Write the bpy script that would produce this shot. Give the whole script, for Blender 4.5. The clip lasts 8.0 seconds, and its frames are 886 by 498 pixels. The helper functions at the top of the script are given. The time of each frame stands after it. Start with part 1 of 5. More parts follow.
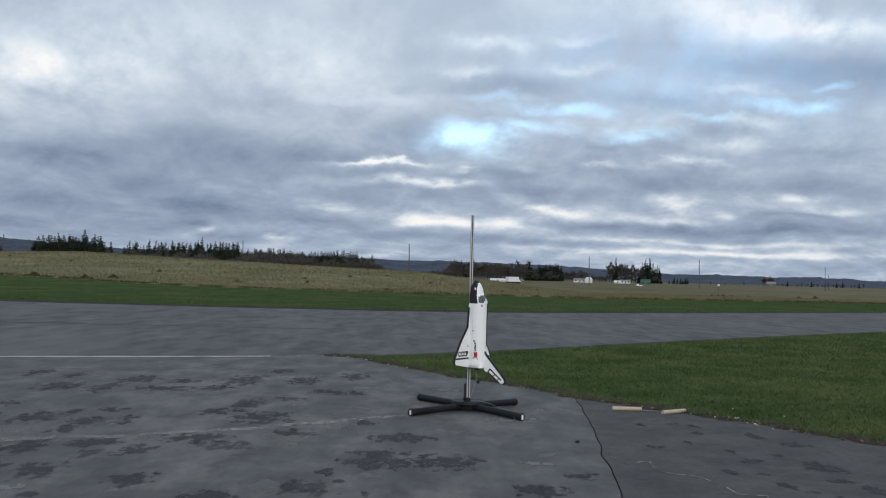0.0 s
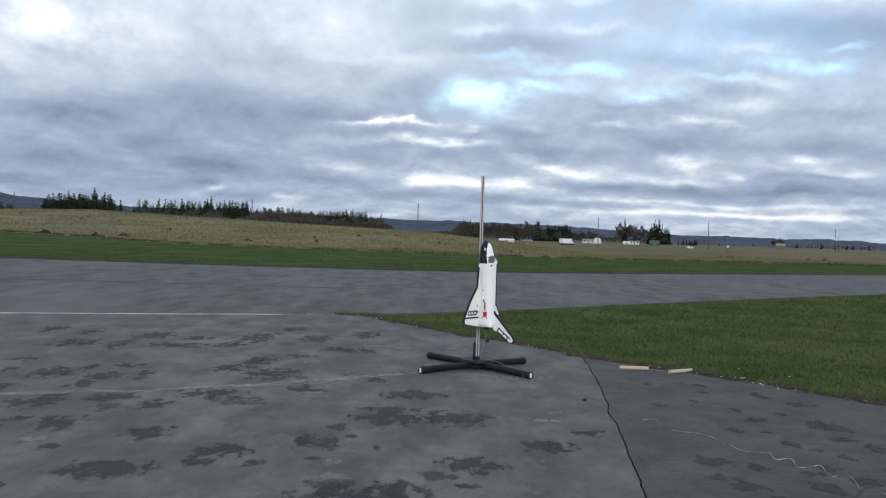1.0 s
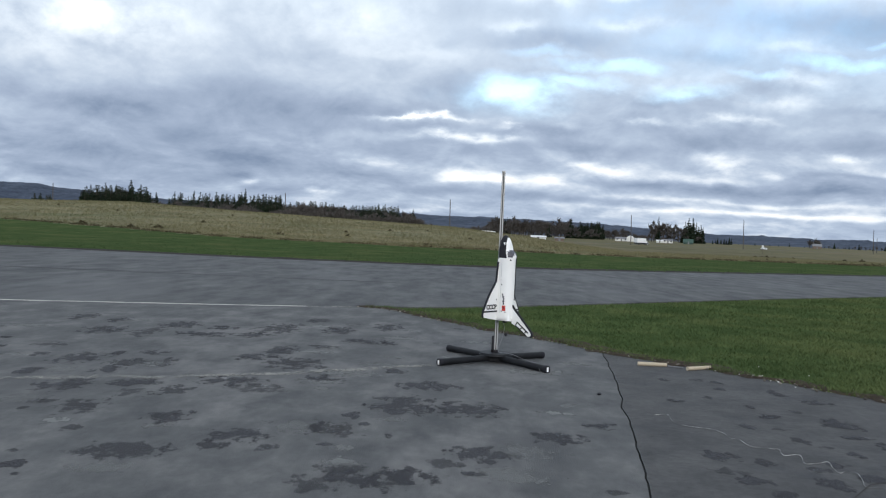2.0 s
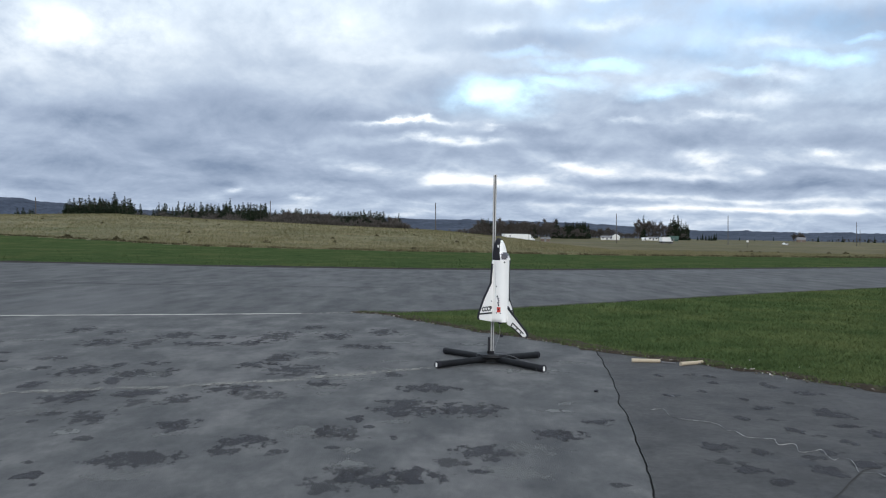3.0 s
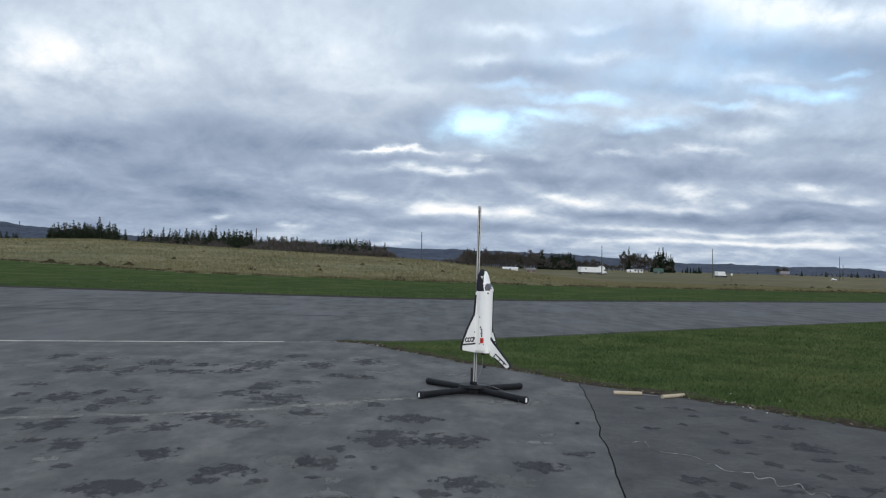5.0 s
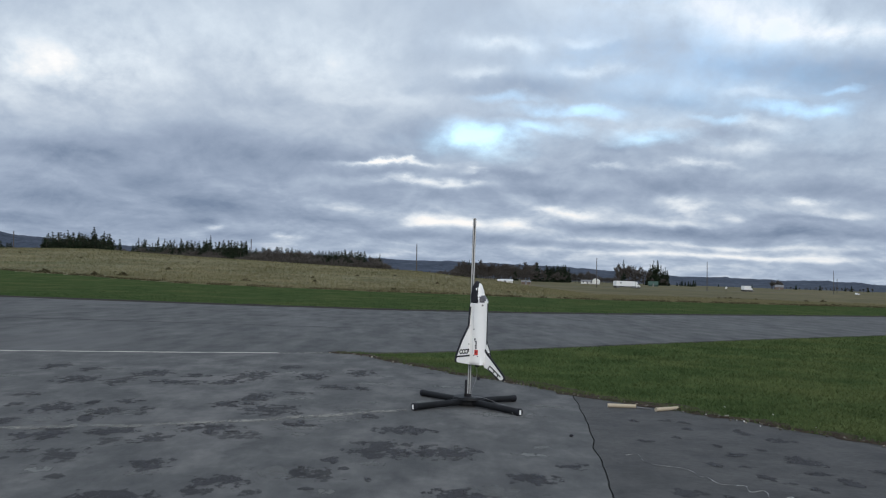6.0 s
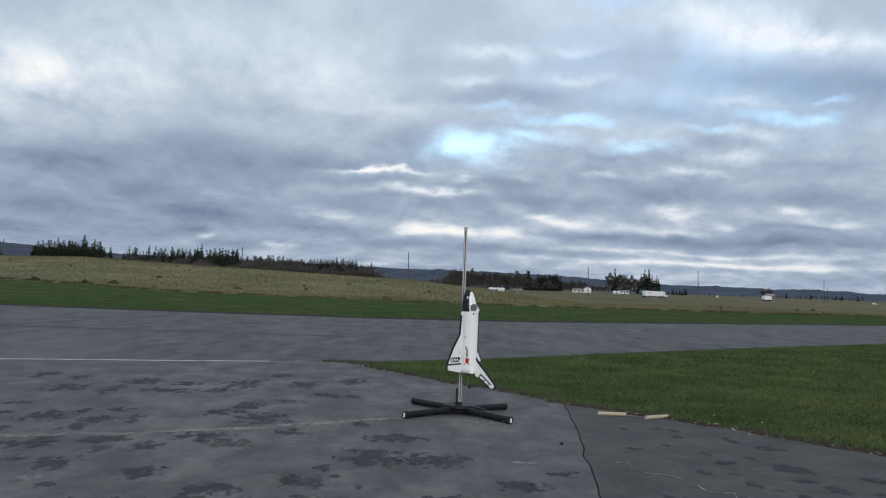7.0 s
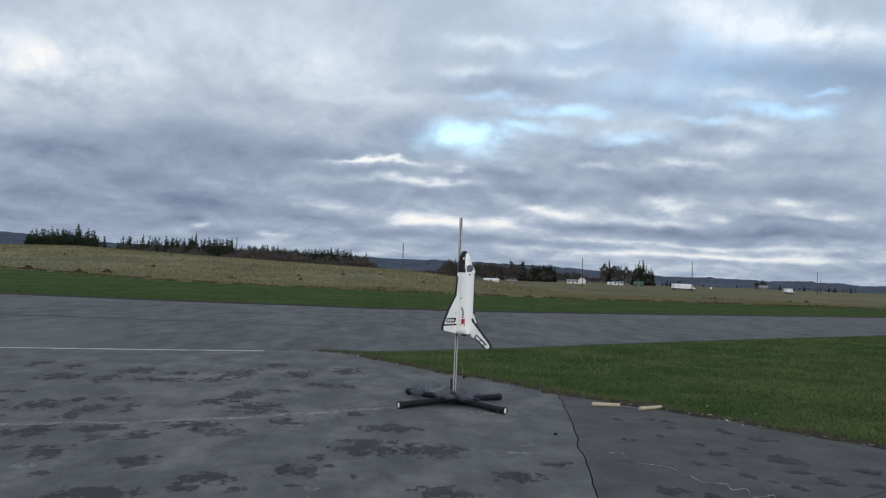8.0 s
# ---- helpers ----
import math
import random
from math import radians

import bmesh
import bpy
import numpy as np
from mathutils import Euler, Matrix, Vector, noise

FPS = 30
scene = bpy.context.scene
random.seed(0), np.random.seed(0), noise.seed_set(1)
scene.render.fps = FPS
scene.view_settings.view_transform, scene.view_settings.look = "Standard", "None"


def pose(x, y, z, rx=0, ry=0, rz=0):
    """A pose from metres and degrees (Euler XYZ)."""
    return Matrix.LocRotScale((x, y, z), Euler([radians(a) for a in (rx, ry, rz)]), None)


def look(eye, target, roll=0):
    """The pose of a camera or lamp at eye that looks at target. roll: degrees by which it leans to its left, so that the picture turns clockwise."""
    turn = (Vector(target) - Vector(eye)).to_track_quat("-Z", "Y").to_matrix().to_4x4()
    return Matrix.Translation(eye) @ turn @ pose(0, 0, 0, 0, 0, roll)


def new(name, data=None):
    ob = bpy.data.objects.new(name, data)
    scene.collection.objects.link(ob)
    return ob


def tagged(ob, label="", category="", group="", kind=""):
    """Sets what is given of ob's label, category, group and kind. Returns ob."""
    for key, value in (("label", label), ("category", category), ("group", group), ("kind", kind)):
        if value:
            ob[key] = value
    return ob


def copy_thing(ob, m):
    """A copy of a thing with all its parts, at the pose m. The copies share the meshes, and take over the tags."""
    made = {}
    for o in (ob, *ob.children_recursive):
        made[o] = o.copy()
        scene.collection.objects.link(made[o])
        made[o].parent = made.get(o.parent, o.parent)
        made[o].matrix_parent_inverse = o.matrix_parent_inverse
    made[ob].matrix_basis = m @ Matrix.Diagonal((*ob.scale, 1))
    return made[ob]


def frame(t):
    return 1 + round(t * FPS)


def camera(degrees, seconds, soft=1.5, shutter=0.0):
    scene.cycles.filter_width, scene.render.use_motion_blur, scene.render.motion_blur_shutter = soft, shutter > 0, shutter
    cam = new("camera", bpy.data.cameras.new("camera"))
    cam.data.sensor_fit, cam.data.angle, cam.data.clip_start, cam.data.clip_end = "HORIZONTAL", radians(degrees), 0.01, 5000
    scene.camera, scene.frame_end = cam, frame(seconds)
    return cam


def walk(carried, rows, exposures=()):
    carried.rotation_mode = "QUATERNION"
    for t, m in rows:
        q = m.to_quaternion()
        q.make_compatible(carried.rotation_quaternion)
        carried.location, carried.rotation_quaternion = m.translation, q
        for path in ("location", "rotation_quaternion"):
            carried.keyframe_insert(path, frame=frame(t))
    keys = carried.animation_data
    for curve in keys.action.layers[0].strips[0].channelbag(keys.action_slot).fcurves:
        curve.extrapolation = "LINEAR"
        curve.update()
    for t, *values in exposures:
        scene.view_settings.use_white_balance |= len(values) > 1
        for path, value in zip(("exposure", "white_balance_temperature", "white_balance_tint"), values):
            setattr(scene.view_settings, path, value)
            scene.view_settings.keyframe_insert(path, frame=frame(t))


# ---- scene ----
cam = camera(52.0, 8.0, soft=1.2)
walk(cam, [
    (0.0, look((-0.050, 0.417, 1.595), (0.091, 10.412, 1.891), 1.53)),
    (0.5, look((-0.127, 0.343, 1.596), (0.062, 10.341, 1.704), 1.57)),
    (1.0, look((-0.070, 0.326, 1.597), (-0.012, 10.325, 1.449), 1.85)),
    (1.5, look((0.068, 0.237, 1.588), (-0.046, 10.235, 1.407), 3.54)),
    (1.7, look((0.090, 0.236, 1.580), (-0.159, 10.230, 1.372), 3.19)),
    (3.0, look((-0.019, 0.045, 1.587), (-0.161, 10.043, 1.423), 1.00)),
    (3.5, look((-0.005, 0.037, 1.595), (-0.007, 10.036, 1.505), 1.84)),
    (4.0, look((-0.003, 0.026, 1.591), (0.007, 10.026, 1.625), 1.73)),
    (4.5, look((0.000, -0.001, 1.600), (0.000, 9.999, 1.712), 1.70)),
    (6.0, look((0.004, -0.033, 1.600), (0.060, 9.963, 1.896), 2.03)),
    (6.5, look((0.010, -0.064, 1.603), (0.104, 9.929, 1.982), 2.22)),
    (7.0, look((0.008, -0.089, 1.601), (0.152, 9.902, 1.993), 2.10)),
    (7.5, look((0.006, -0.092, 1.603), (0.205, 9.900, 1.941), 2.17)),
    (8.0, look((0.002, -0.085, 1.601), (0.209, 9.908, 1.890), 2.33)),
], exposures=[(0.0, 0.0), (0.5, 0.0), (1.0, 0.25), (1.5, 0.33), (3.0, 0.36), (3.7, 0.36), (4.5, 0.24), (6.0, 0.06), (8.0, 0.0)])

# ---- light: broken overcast, a veiled low sun behind the camera ----
world = bpy.data.worlds.new("sky")
scene.world = world
world.use_nodes = True
SUN_UP, SUN_TURN = radians(24), radians(169)


def build_sky():
    nt = world.node_tree
    nt.nodes.clear()

    def node(kind, **inputs):
        n = nt.nodes.new(kind)
        for k, v in inputs.items():
            key = int(k[1:]) if k[0] == "i" and k[1:].isdigit() else k
            if isinstance(v, bpy.types.NodeSocket):
                nt.links.new(v, n.inputs[key])
            else:
                n.inputs[key].default_value = v
        return n

    def m(op, a, b=0.0, c=0.0, clamp=False):
        n = node("ShaderNodeMath", i0=a, i1=b, i2=c)
        n.operation, n.use_clamp = op, clamp
        return n.outputs[0]

    way = node("ShaderNodeTexCoord").outputs["Generated"]
    sep = node("ShaderNodeSeparateXYZ", i0=way)
    x, y, z = sep.outputs
    level = m("MAXIMUM", m("SQRT", m("ADD", m("MULTIPLY", x, x), m("MULTIPLY", y, y))), 0.02)
    rise = m("MAXIMUM", m("DIVIDE", z, level), 0.0)
    plane = node("ShaderNodeCombineXYZ", X=m("DIVIDE", x, level), Y=m("DIVIDE", y, level), Z=m("MULTIPLY", m("LOGARITHM", m("ADD", rise, 0.09), 2.718), 0.40)).outputs[0]

    def cloud(scale, detail, rough, at, warp=0.6):
        mp = node("ShaderNodeMapping", Vector=plane)
        mp.inputs["Location"].default_value = at
        t = node("ShaderNodeTexNoise", Vector=mp.outputs[0], Scale=scale, Detail=detail, Roughness=rough, Distortion=warp)
        return t.outputs[0]

    big = cloud(2.6, 3.0, 0.5, (3.1, 1.7, 0.0), 0.2)
    mid = cloud(7.5, 6.0, 0.56, (7.3, 4.1, 2.0), 0.3)
    fine = cloud(21.0, 6.0, 0.60, (1.3, 9.1, 5.0), 0.2)
    # bright tops and dark undersides: the fleece against itself a little higher up
    fleece = m("SUBTRACT", cloud(13.0, 6.0, 0.58, (2.3, 5.1, 1.0), 0.35), cloud(13.0, 6.0, 0.58, (2.3, 5.1, 1.035), 0.35))
    # the big cloud masses and gaps of that day, by bearing and height
    wob = node("ShaderNodeTexNoise", Vector=plane, Scale=9.0, Detail=6.0, Roughness=0.58).outputs[1]
    wsep = node("ShaderNodeSeparateXYZ", i0=wob)
    front = m("MAXIMUM", y, 0.15)
    u = m("ADD", m("DIVIDE", x, front), m("MULTIPLY", m("SUBTRACT", wsep.outputs[0], 0.5), 0.13))
    v = m("ADD", m("DIVIDE", z, front), m("MULTIPLY", m("SUBTRACT", wsep.outputs[1], 0.5), m("MINIMUM", m("ADD", m("MULTIPLY", rise, 0.34), 0.009), 0.058)))

    def mass(u0, v0, su, sv):
        a, b = m("DIVIDE", m("SUBTRACT", u, u0), su), m("DIVIDE", m("SUBTRACT", v, v0), sv)
        r2 = m("ADD", m("MULTIPLY", a, a), m("MULTIPLY", b, b))
        return m("POWER", 2.718, m("MULTIPLY", r2, -1.0))

    low = m("SUBTRACT", 1.0, m("MULTIPLY", rise, 4.0), clamp=True)
    bright = m("ADD", m("MULTIPLY", big, 0.22), m("MULTIPLY", mid, 0.28))
    bright = m("ADD", bright, m("MULTIPLY", fine, m("ADD", m("MULTIPLY", low, 0.22), 0.06)))
    bright = m("ADD", bright, m("MULTIPLY", fleece, m("ADD", m("MULTIPLY", low, 0.65), 0.10)))
    bright = m("ADD", bright, m("SUBTRACT", 0.215, m("MULTIPLY", low, 0.185)))
    # an overcast sky is brightest overhead
    bright = m("ADD", bright, m("MULTIPLY", m("MULTIPLY", m("SUBTRACT", rise, 0.13), 4.0, clamp=True), 0.13))
    ragged_edge = m("ADD", m("MULTIPLY", m("MULTIPLY", m("SUBTRACT", m("ADD", m("MULTIPLY", mid, 0.45), m("MULTIPLY", fine, 0.55)), 0.38), 4.0, clamp=True), 1.15), 0.42)
    white_masses = [
        (-0.431, 0.215, 0.105, 0.0330, 0.27), (-0.353, 0.269, 0.162, 0.0373, 0.1), (-0.139, 0.24, 0.106, 0.0373, 0.12), (0.064, 0.26, 0.037, 0.0087, 0.2), (0.025, 0.228, 0.025, 0.0062, 0.14),
        (0.182, 0.234, 0.044, 0.0068, 0.2), (0.42, 0.287, 0.106, 0.0174, 0.36), (0.293, 0.312, 0.137, 0.0249, 0.2), (0.347, 0.179, 0.037, 0.0087, 0.2), (0.322, 0.154, 0.044, 0.0087, 0.18),
        (0.346, 0.215, 0.037, 0.0050, 0.12), (-0.087, 0.198, 0.1, 0.0087, 0.06), (0.162, 0.268, 0.037, 0.0050, 0.12),
    ]
    wisps = [
        (-0.065, 0.124, 0.047, 0.0031, 0.36), (-0.021, 0.102, 0.044, 0.0044, 0.38), (0.019, 0.119, 0.016, 0.0031, 0.3), (0.012, 0.06, 0.03, 0.0056, 0.46), (-0.007, 0.069, 0.022, 0.0044, 0.2),
        (0.072, 0.06, 0.022, 0.0044, 0.32), (-0.107, 0.074, 0.025, 0.0056, 0.26), (0.143, 0.074, 0.037, 0.0056, 0.32), (0.198, 0.127, 0.037, 0.0037, 0.18), (0.285, 0.13, 0.031, 0.0044, 0.2),
        (0.284, 0.084, 0.026, 0.0093, 0.34), (0.343, 0.079, 0.019, 0.0056, 0.22), (0.412, 0.098, 0.017, 0.0087, 0.34), (0.456, 0.082, 0.037, 0.0050, 0.14),
    ]
    horizon_heaps = [
        (0.301, 0.034, 0.199, 0.0031, 0.24), (0.206, 0.046, 0.081, 0.0031, 0.16), (0.256, 0.07, 0.062, 0.0044, 0.16), (-0.267, 0.046, 0.016, 0.0031, 0.26), (-0.329, 0.055, 0.019, 0.0037, 0.16),
        (-0.167, 0.04, 0.025, 0.0031, 0.2), (-0.073, 0.022, 0.056, 0.0031, 0.14), (-0.213, 0.089, 0.031, 0.0037, 0.1), (0.351, 0.044, 0.093, 0.0025, 0.16),
    ]
    grey_masses = [
        (-0.389, 0.121, 0.087, 0.0106, -0.24), (-0.159, 0.133, 0.143, 0.0112, -0.16), (-0.235, 0.151, 0.1, 0.0149, -0.08), (-0.274, 0.066, 0.1, 0.0112, -0.18), (-0.448, 0.075, 0.093, 0.0187, -0.12),
        (-0.052, 0.112, 0.068, 0.0050, -0.12), (-0.107, 0.093, 0.081, 0.0062, -0.08), (0.063, 0.112, 0.05, 0.0075, -0.22), (0.117, 0.096, 0.093, 0.0087, -0.17), (0.038, 0.212, 0.075, 0.0137, -0.1),
        (-0.02, 0.156, 0.034, 0.0187, -0.14), (0.126, 0.211, 0.081, 0.0124, -0.16), (-0.143, 0.057, 0.093, 0.0062, -0.1), (-0.44, 0.046, 0.075, 0.0075, -0.12),
    ]
    far_grey_masses = [
        (-0.338, 0.093, 0.26, 0.045, -0.10),
        (0.39, 0.238, 0.118, 0.0162, -0.26), (0.482, 0.234, 0.037, 0.0280, -0.14), (0.252, 0.199, 0.068, 0.0087, -0.12), (0.191, 0.151, 0.062, 0.0068, -0.16), (0.267, 0.105, 0.056, 0.0106, -0.2),
        (0.443, 0.112, 0.062, 0.0112, -0.16), (0.363, 0.059, 0.162, 0.0068, -0.28), (0.057, 0.043, 0.118, 0.0050, -0.16), (0.181, 0.061, 0.075, 0.0037, -0.12), (-0.278, 0.05, 0.016, 0.0050, -0.22),
        (0.212, 0.258, 0.056, 0.0087, -0.1), (0.405, 0.148, 0.068, 0.0062, -0.1), (0.406, 0.076, 0.068, 0.0037, -0.12),
    ]
    for u0, v0, su, sv, gain in white_masses + wisps + horizon_heaps + grey_masses + far_grey_masses:
        bright = m("ADD", bright, m("MULTIPLY", m("MULTIPLY", mass(u0, v0, su, sv), ragged_edge), gain * (1.1 if gain > 0 else 0.9)))
    ramp = node("ShaderNodeValToRGB", Fac=bright)
    stops = ramp.color_ramp.elements
    stops[0].position, stops[0].color = 0.12, (0.182, 0.24, 0.345, 1)
    stops[1].position, stops[1].color = 0.95, (0.95, 0.96, 0.97, 1)
    for at, colour in ((0.36, (0.312, 0.38, 0.498, 1)), (0.56, (0.465, 0.55, 0.665, 1)), (0.74, (0.665, 0.755, 0.85, 1))):
        stops.new(at).color = colour
    gap = 0.0
    for u0, v0, su, sv, gain in [
        (0.314, 0.252, 0.22, 0.075, 0.26),
        (0.046, 0.151, 0.047, 0.0149, 1), (0.139, 0.184, 0.056, 0.0087, 0.6), (0.391, 0.201, 0.053, 0.0093, 0.8), (0.234, 0.16, 0.05, 0.0081, 0.5), (0.303, 0.185, 0.037, 0.0068, 0.5),
        (0.109, 0.162, 0.037, 0.0081, 0.55), (0.192, 0.315, 0.05, 0.0124, 0.5), (0.288, 0.245, 0.028, 0.0156, 0.3), (0.076, 0.197, 0.037, 0.0056, 0.4), (0.434, 0.22, 0.031, 0.0056, 0.5),
    ]:
        gap = m("MAXIMUM", gap, m("MULTIPLY", mass(u0, v0, su, sv), gain))
    open_ = m("MULTIPLY", gap, m("ADD", m("ADD", m("MULTIPLY", m("SUBTRACT", mid, 0.5), 2.4), m("MULTIPLY", m("SUBTRACT", fine, 0.5), 2.6)), 0.95), clamp=True)
    sky = node("ShaderNodeTexSky")
    sky.sky_type, sky.sun_disc, sky.sun_elevation, sky.sun_rotation = "NISHITA", False, SUN_UP, SUN_TURN
    tint = node("ShaderNodeVectorMath", i0=sky.outputs[0], i1=(0.92, 1.0, 1.06))
    tint.operation = "MULTIPLY"
    blue = node("ShaderNodeBackground", Color=tint.outputs[0], Strength=0.20)
    cream = node("ShaderNodeMix", i0=m("MULTIPLY", m("MULTIPLY", low, 0.6), m("SUBTRACT", m("MULTIPLY", bright, 2.4), 1.1, clamp=True)), i6=ramp.outputs[0], i7=(0.96, 0.90, 0.84, 1))
    cream.data_type = "RGBA"
    nt.links.new(ramp.outputs[0], cream.inputs[6])
    cover = node("ShaderNodeBackground", Color=cream.outputs[2], Strength=1.0)
    mix = node("ShaderNodeMixShader", i0=open_, i1=cover.outputs[0], i2=blue.outputs[0])
    out = node("ShaderNodeOutputWorld", Surface=mix.outputs[0])


build_sky()
sun = new("sun", bpy.data.lights.new("sun", "SUN"))
sun.data.energy, sun.data.angle, sun.data.color = 1.25, radians(30), (1.0, 0.95, 0.88)
sun.matrix_world = look((4, -20, 9), (0, 0, 0))

# ---- materials ----


def material(name, stops, scale=4.0, detail=6.0, rough=0.8, metal=0.0, bump=0.0, bump_scale=60.0, stretch=(1, 1, 1), stain=None, vary=0.0, clearcoat=0.0, gloss=0.5, grain=None):
    """Colour stops along a noise at real size, a second broad stain noise, fine relief."""
    mat = bpy.data.materials.new(name)
    mat.use_nodes = True
    nt = mat.node_tree
    bsdf = nt.nodes["Principled BSDF"]
    bsdf.inputs["Roughness"].default_value, bsdf.inputs["Metallic"].default_value = rough, metal
    bsdf.inputs["Coat Weight"].default_value, bsdf.inputs["Specular IOR Level"].default_value = clearcoat, gloss
    co = nt.nodes.new("ShaderNodeTexCoord")
    mp = nt.nodes.new("ShaderNodeMapping")
    mp.inputs["Scale"].default_value = stretch
    nt.links.new(co.outputs["Object"], mp.inputs[0])
    tex = nt.nodes.new("ShaderNodeTexNoise")
    tex.inputs["Scale"].default_value, tex.inputs["Detail"].default_value, tex.inputs["Roughness"].default_value = scale, detail, 0.62
    nt.links.new(mp.outputs[0], tex.inputs["Vector"])
    ramp = nt.nodes.new("ShaderNodeValToRGB")
    el = ramp.color_ramp.elements
    for n, (at, c) in enumerate(stops):
        e = el[n] if n < 2 else el.new(at)
        e.position, e.color = at, (*c, 1)
    nt.links.new(tex.outputs[0], ramp.inputs[0])
    colour = ramp.outputs[0]

    def blend(fac, a, b, mode="MIX"):
        mx = nt.nodes.new("ShaderNodeMix")
        mx.data_type, mx.blend_type = "RGBA", mode
        for sock, val in ((mx.inputs[0], fac), (mx.inputs[6], a), (mx.inputs[7], b)):
            if isinstance(val, bpy.types.NodeSocket):
                nt.links.new(val, sock)
            else:
                sock.default_value = val
        return mx.outputs[2]

    if stain:
        s_scale, lo, hi, s_colour, amount = stain
        t2 = nt.nodes.new("ShaderNodeTexNoise")
        t2.inputs["Scale"].default_value, t2.inputs["Detail"].default_value, t2.inputs["Roughness"].default_value = s_scale, 5.0, 0.6
        nt.links.new(mp.outputs[0], t2.inputs["Vector"])
        mr = nt.nodes.new("ShaderNodeMapRange")
        mr.inputs[1].default_value, mr.inputs[2].default_value, mr.inputs[4].default_value = lo, hi, amount
        nt.links.new(t2.outputs[0], mr.inputs[0])
        colour = blend(mr.outputs[0], colour, (*s_colour, 1))
    if grain:
        tg = nt.nodes.new("ShaderNodeTexNoise")
        tg.inputs["Scale"].default_value, tg.inputs["Detail"].default_value, tg.inputs["Roughness"].default_value = grain[0], 4.0, 0.7
        nt.links.new(mp.outputs[0], tg.inputs["Vector"])
        mg = nt.nodes.new("ShaderNodeMapRange")
        mg.inputs[1].default_value, mg.inputs[2].default_value = 0.3, 0.7
        mg.inputs[3].default_value, mg.inputs[4].default_value = 1 - grain[1], 1 + grain[1]
        nt.links.new(tg.outputs[0], mg.inputs[0])
        cg = nt.nodes.new("ShaderNodeCombineXYZ")
        for k in range(3):
            nt.links.new(mg.outputs[0], cg.inputs[k])
        colour = blend(1.0, colour, cg.outputs[0], "MULTIPLY")
    if vary:
        geo = nt.nodes.new("ShaderNodeNewGeometry")
        mr = nt.nodes.new("ShaderNodeMapRange")
        mr.inputs[3].default_value, mr.inputs[4].default_value = 1 - vary, 1 + vary
        nt.links.new(geo.outputs["Random Per Island"], mr.inputs[0])
        comb = nt.nodes.new("ShaderNodeCombineXYZ")
        for k in range(3):
            nt.links.new(mr.outputs[0], comb.inputs[k])
        colour = blend(1.0, colour, comb.outputs[0], "MULTIPLY")
    nt.links.new(colour, bsdf.inputs["Base Color"])
    if bump:
        tb = nt.nodes.new("ShaderNodeTexNoise")
        tb.inputs["Scale"].default_value, tb.inputs["Detail"].default_value = bump_scale, 4.0
        nt.links.new(mp.outputs[0], tb.inputs["Vector"])
        bp = nt.nodes.new("ShaderNodeBump")
        bp.inputs["Strength"].default_value, bp.inputs["Distance"].default_value = bump, 0.01
        nt.links.new(tb.outputs[0], bp.inputs["Height"])
        nt.links.new(bp.outputs[0], bsdf.inputs["Normal"])
    return mat


def grey(a, b=None, c=None):
    b = a if b is None else b
    return (a, b, a if c is None else c)


ASPHALT = material("worn_asphalt", [(0.33, (0.071, 0.072, 0.074)), (0.52, (0.105, 0.105, 0.105)), (0.68, (0.149, 0.146, 0.143))], 2.2, 10, 0.86, bump=0.5, bump_scale=90,
                   stain=(0.55, 0.50, 0.66, (0.170, 0.165, 0.162), 0.7), stretch=(1.0, 0.5, 1), grain=(13.0, 0.12), gloss=0.2)
ASPHALT_NEW = material("darker_asphalt", [(0.34, (0.055, 0.054, 0.055)), (0.66, (0.092, 0.090, 0.089))], 1.9, 10, 0.82, bump=0.5, bump_scale=90,
                       stain=(1.1, 0.56, 0.68, (0.048, 0.048, 0.053), 0.8), grain=(14.0, 0.22), gloss=0.2)
RUNWAY = material("runway_asphalt", [(0.30, (0.046, 0.048, 0.052)), (0.50, (0.087, 0.088, 0.089)), (0.74, (0.138, 0.137, 0.134))], 1.7, 10, 0.85, bump=0.4, bump_scale=60,
                  stain=(0.30, 0.52, 0.62, (0.128, 0.128, 0.130), 0.55), stretch=(1.0, 0.30, 1), grain=(0.9, 0.16), gloss=0.2)
SEALER_BASE = material("old_sealer", [(0.35, (0.034, 0.033, 0.038)), (0.66, (0.056, 0.055, 0.060))], 9, 6, 0.7, bump=0.4, bump_scale=120,
                  stain=(7.0, 0.60, 0.70, (0.150, 0.149, 0.160), 0.9), gloss=0.2)
PAINT_LINE = material("faded_line", [(0.34, (0.20, 0.20, 0.19)), (0.52, (0.55, 0.53, 0.47))], 5, 8, 0.9, stretch=(0.5, 2.5, 1))
SEALER_DARK = material("tar", [(0.36, (0.085, 0.087, 0.090)), (0.50, (0.036, 0.036, 0.041))], 1.5, 8, 0.8, gloss=0.2)
SCUFF = material("pale_scuff", [(0.36, (0.125, 0.128, 0.128)), (0.60, (0.30, 0.29, 0.265))], 7, 10, 0.9, stretch=(0.6, 2.0, 1), gloss=0.2)
# near-black dirt of the joints; also paints the grass shade on the far lip
CRACK_AND_SHADE = material("crack_dirt_and_shade", [(0.3, (0.016, 0.015, 0.014)), (0.7, (0.035, 0.032, 0.028))], 12, 5, 0.95)
SOIL = material("soil_edge", [(0.3, (0.024, 0.018, 0.014)), (0.7, (0.072, 0.055, 0.040))], 7, 8, 0.95, bump=0.9, bump_scale=40, grain=(30.0, 0.45), gloss=0.08)
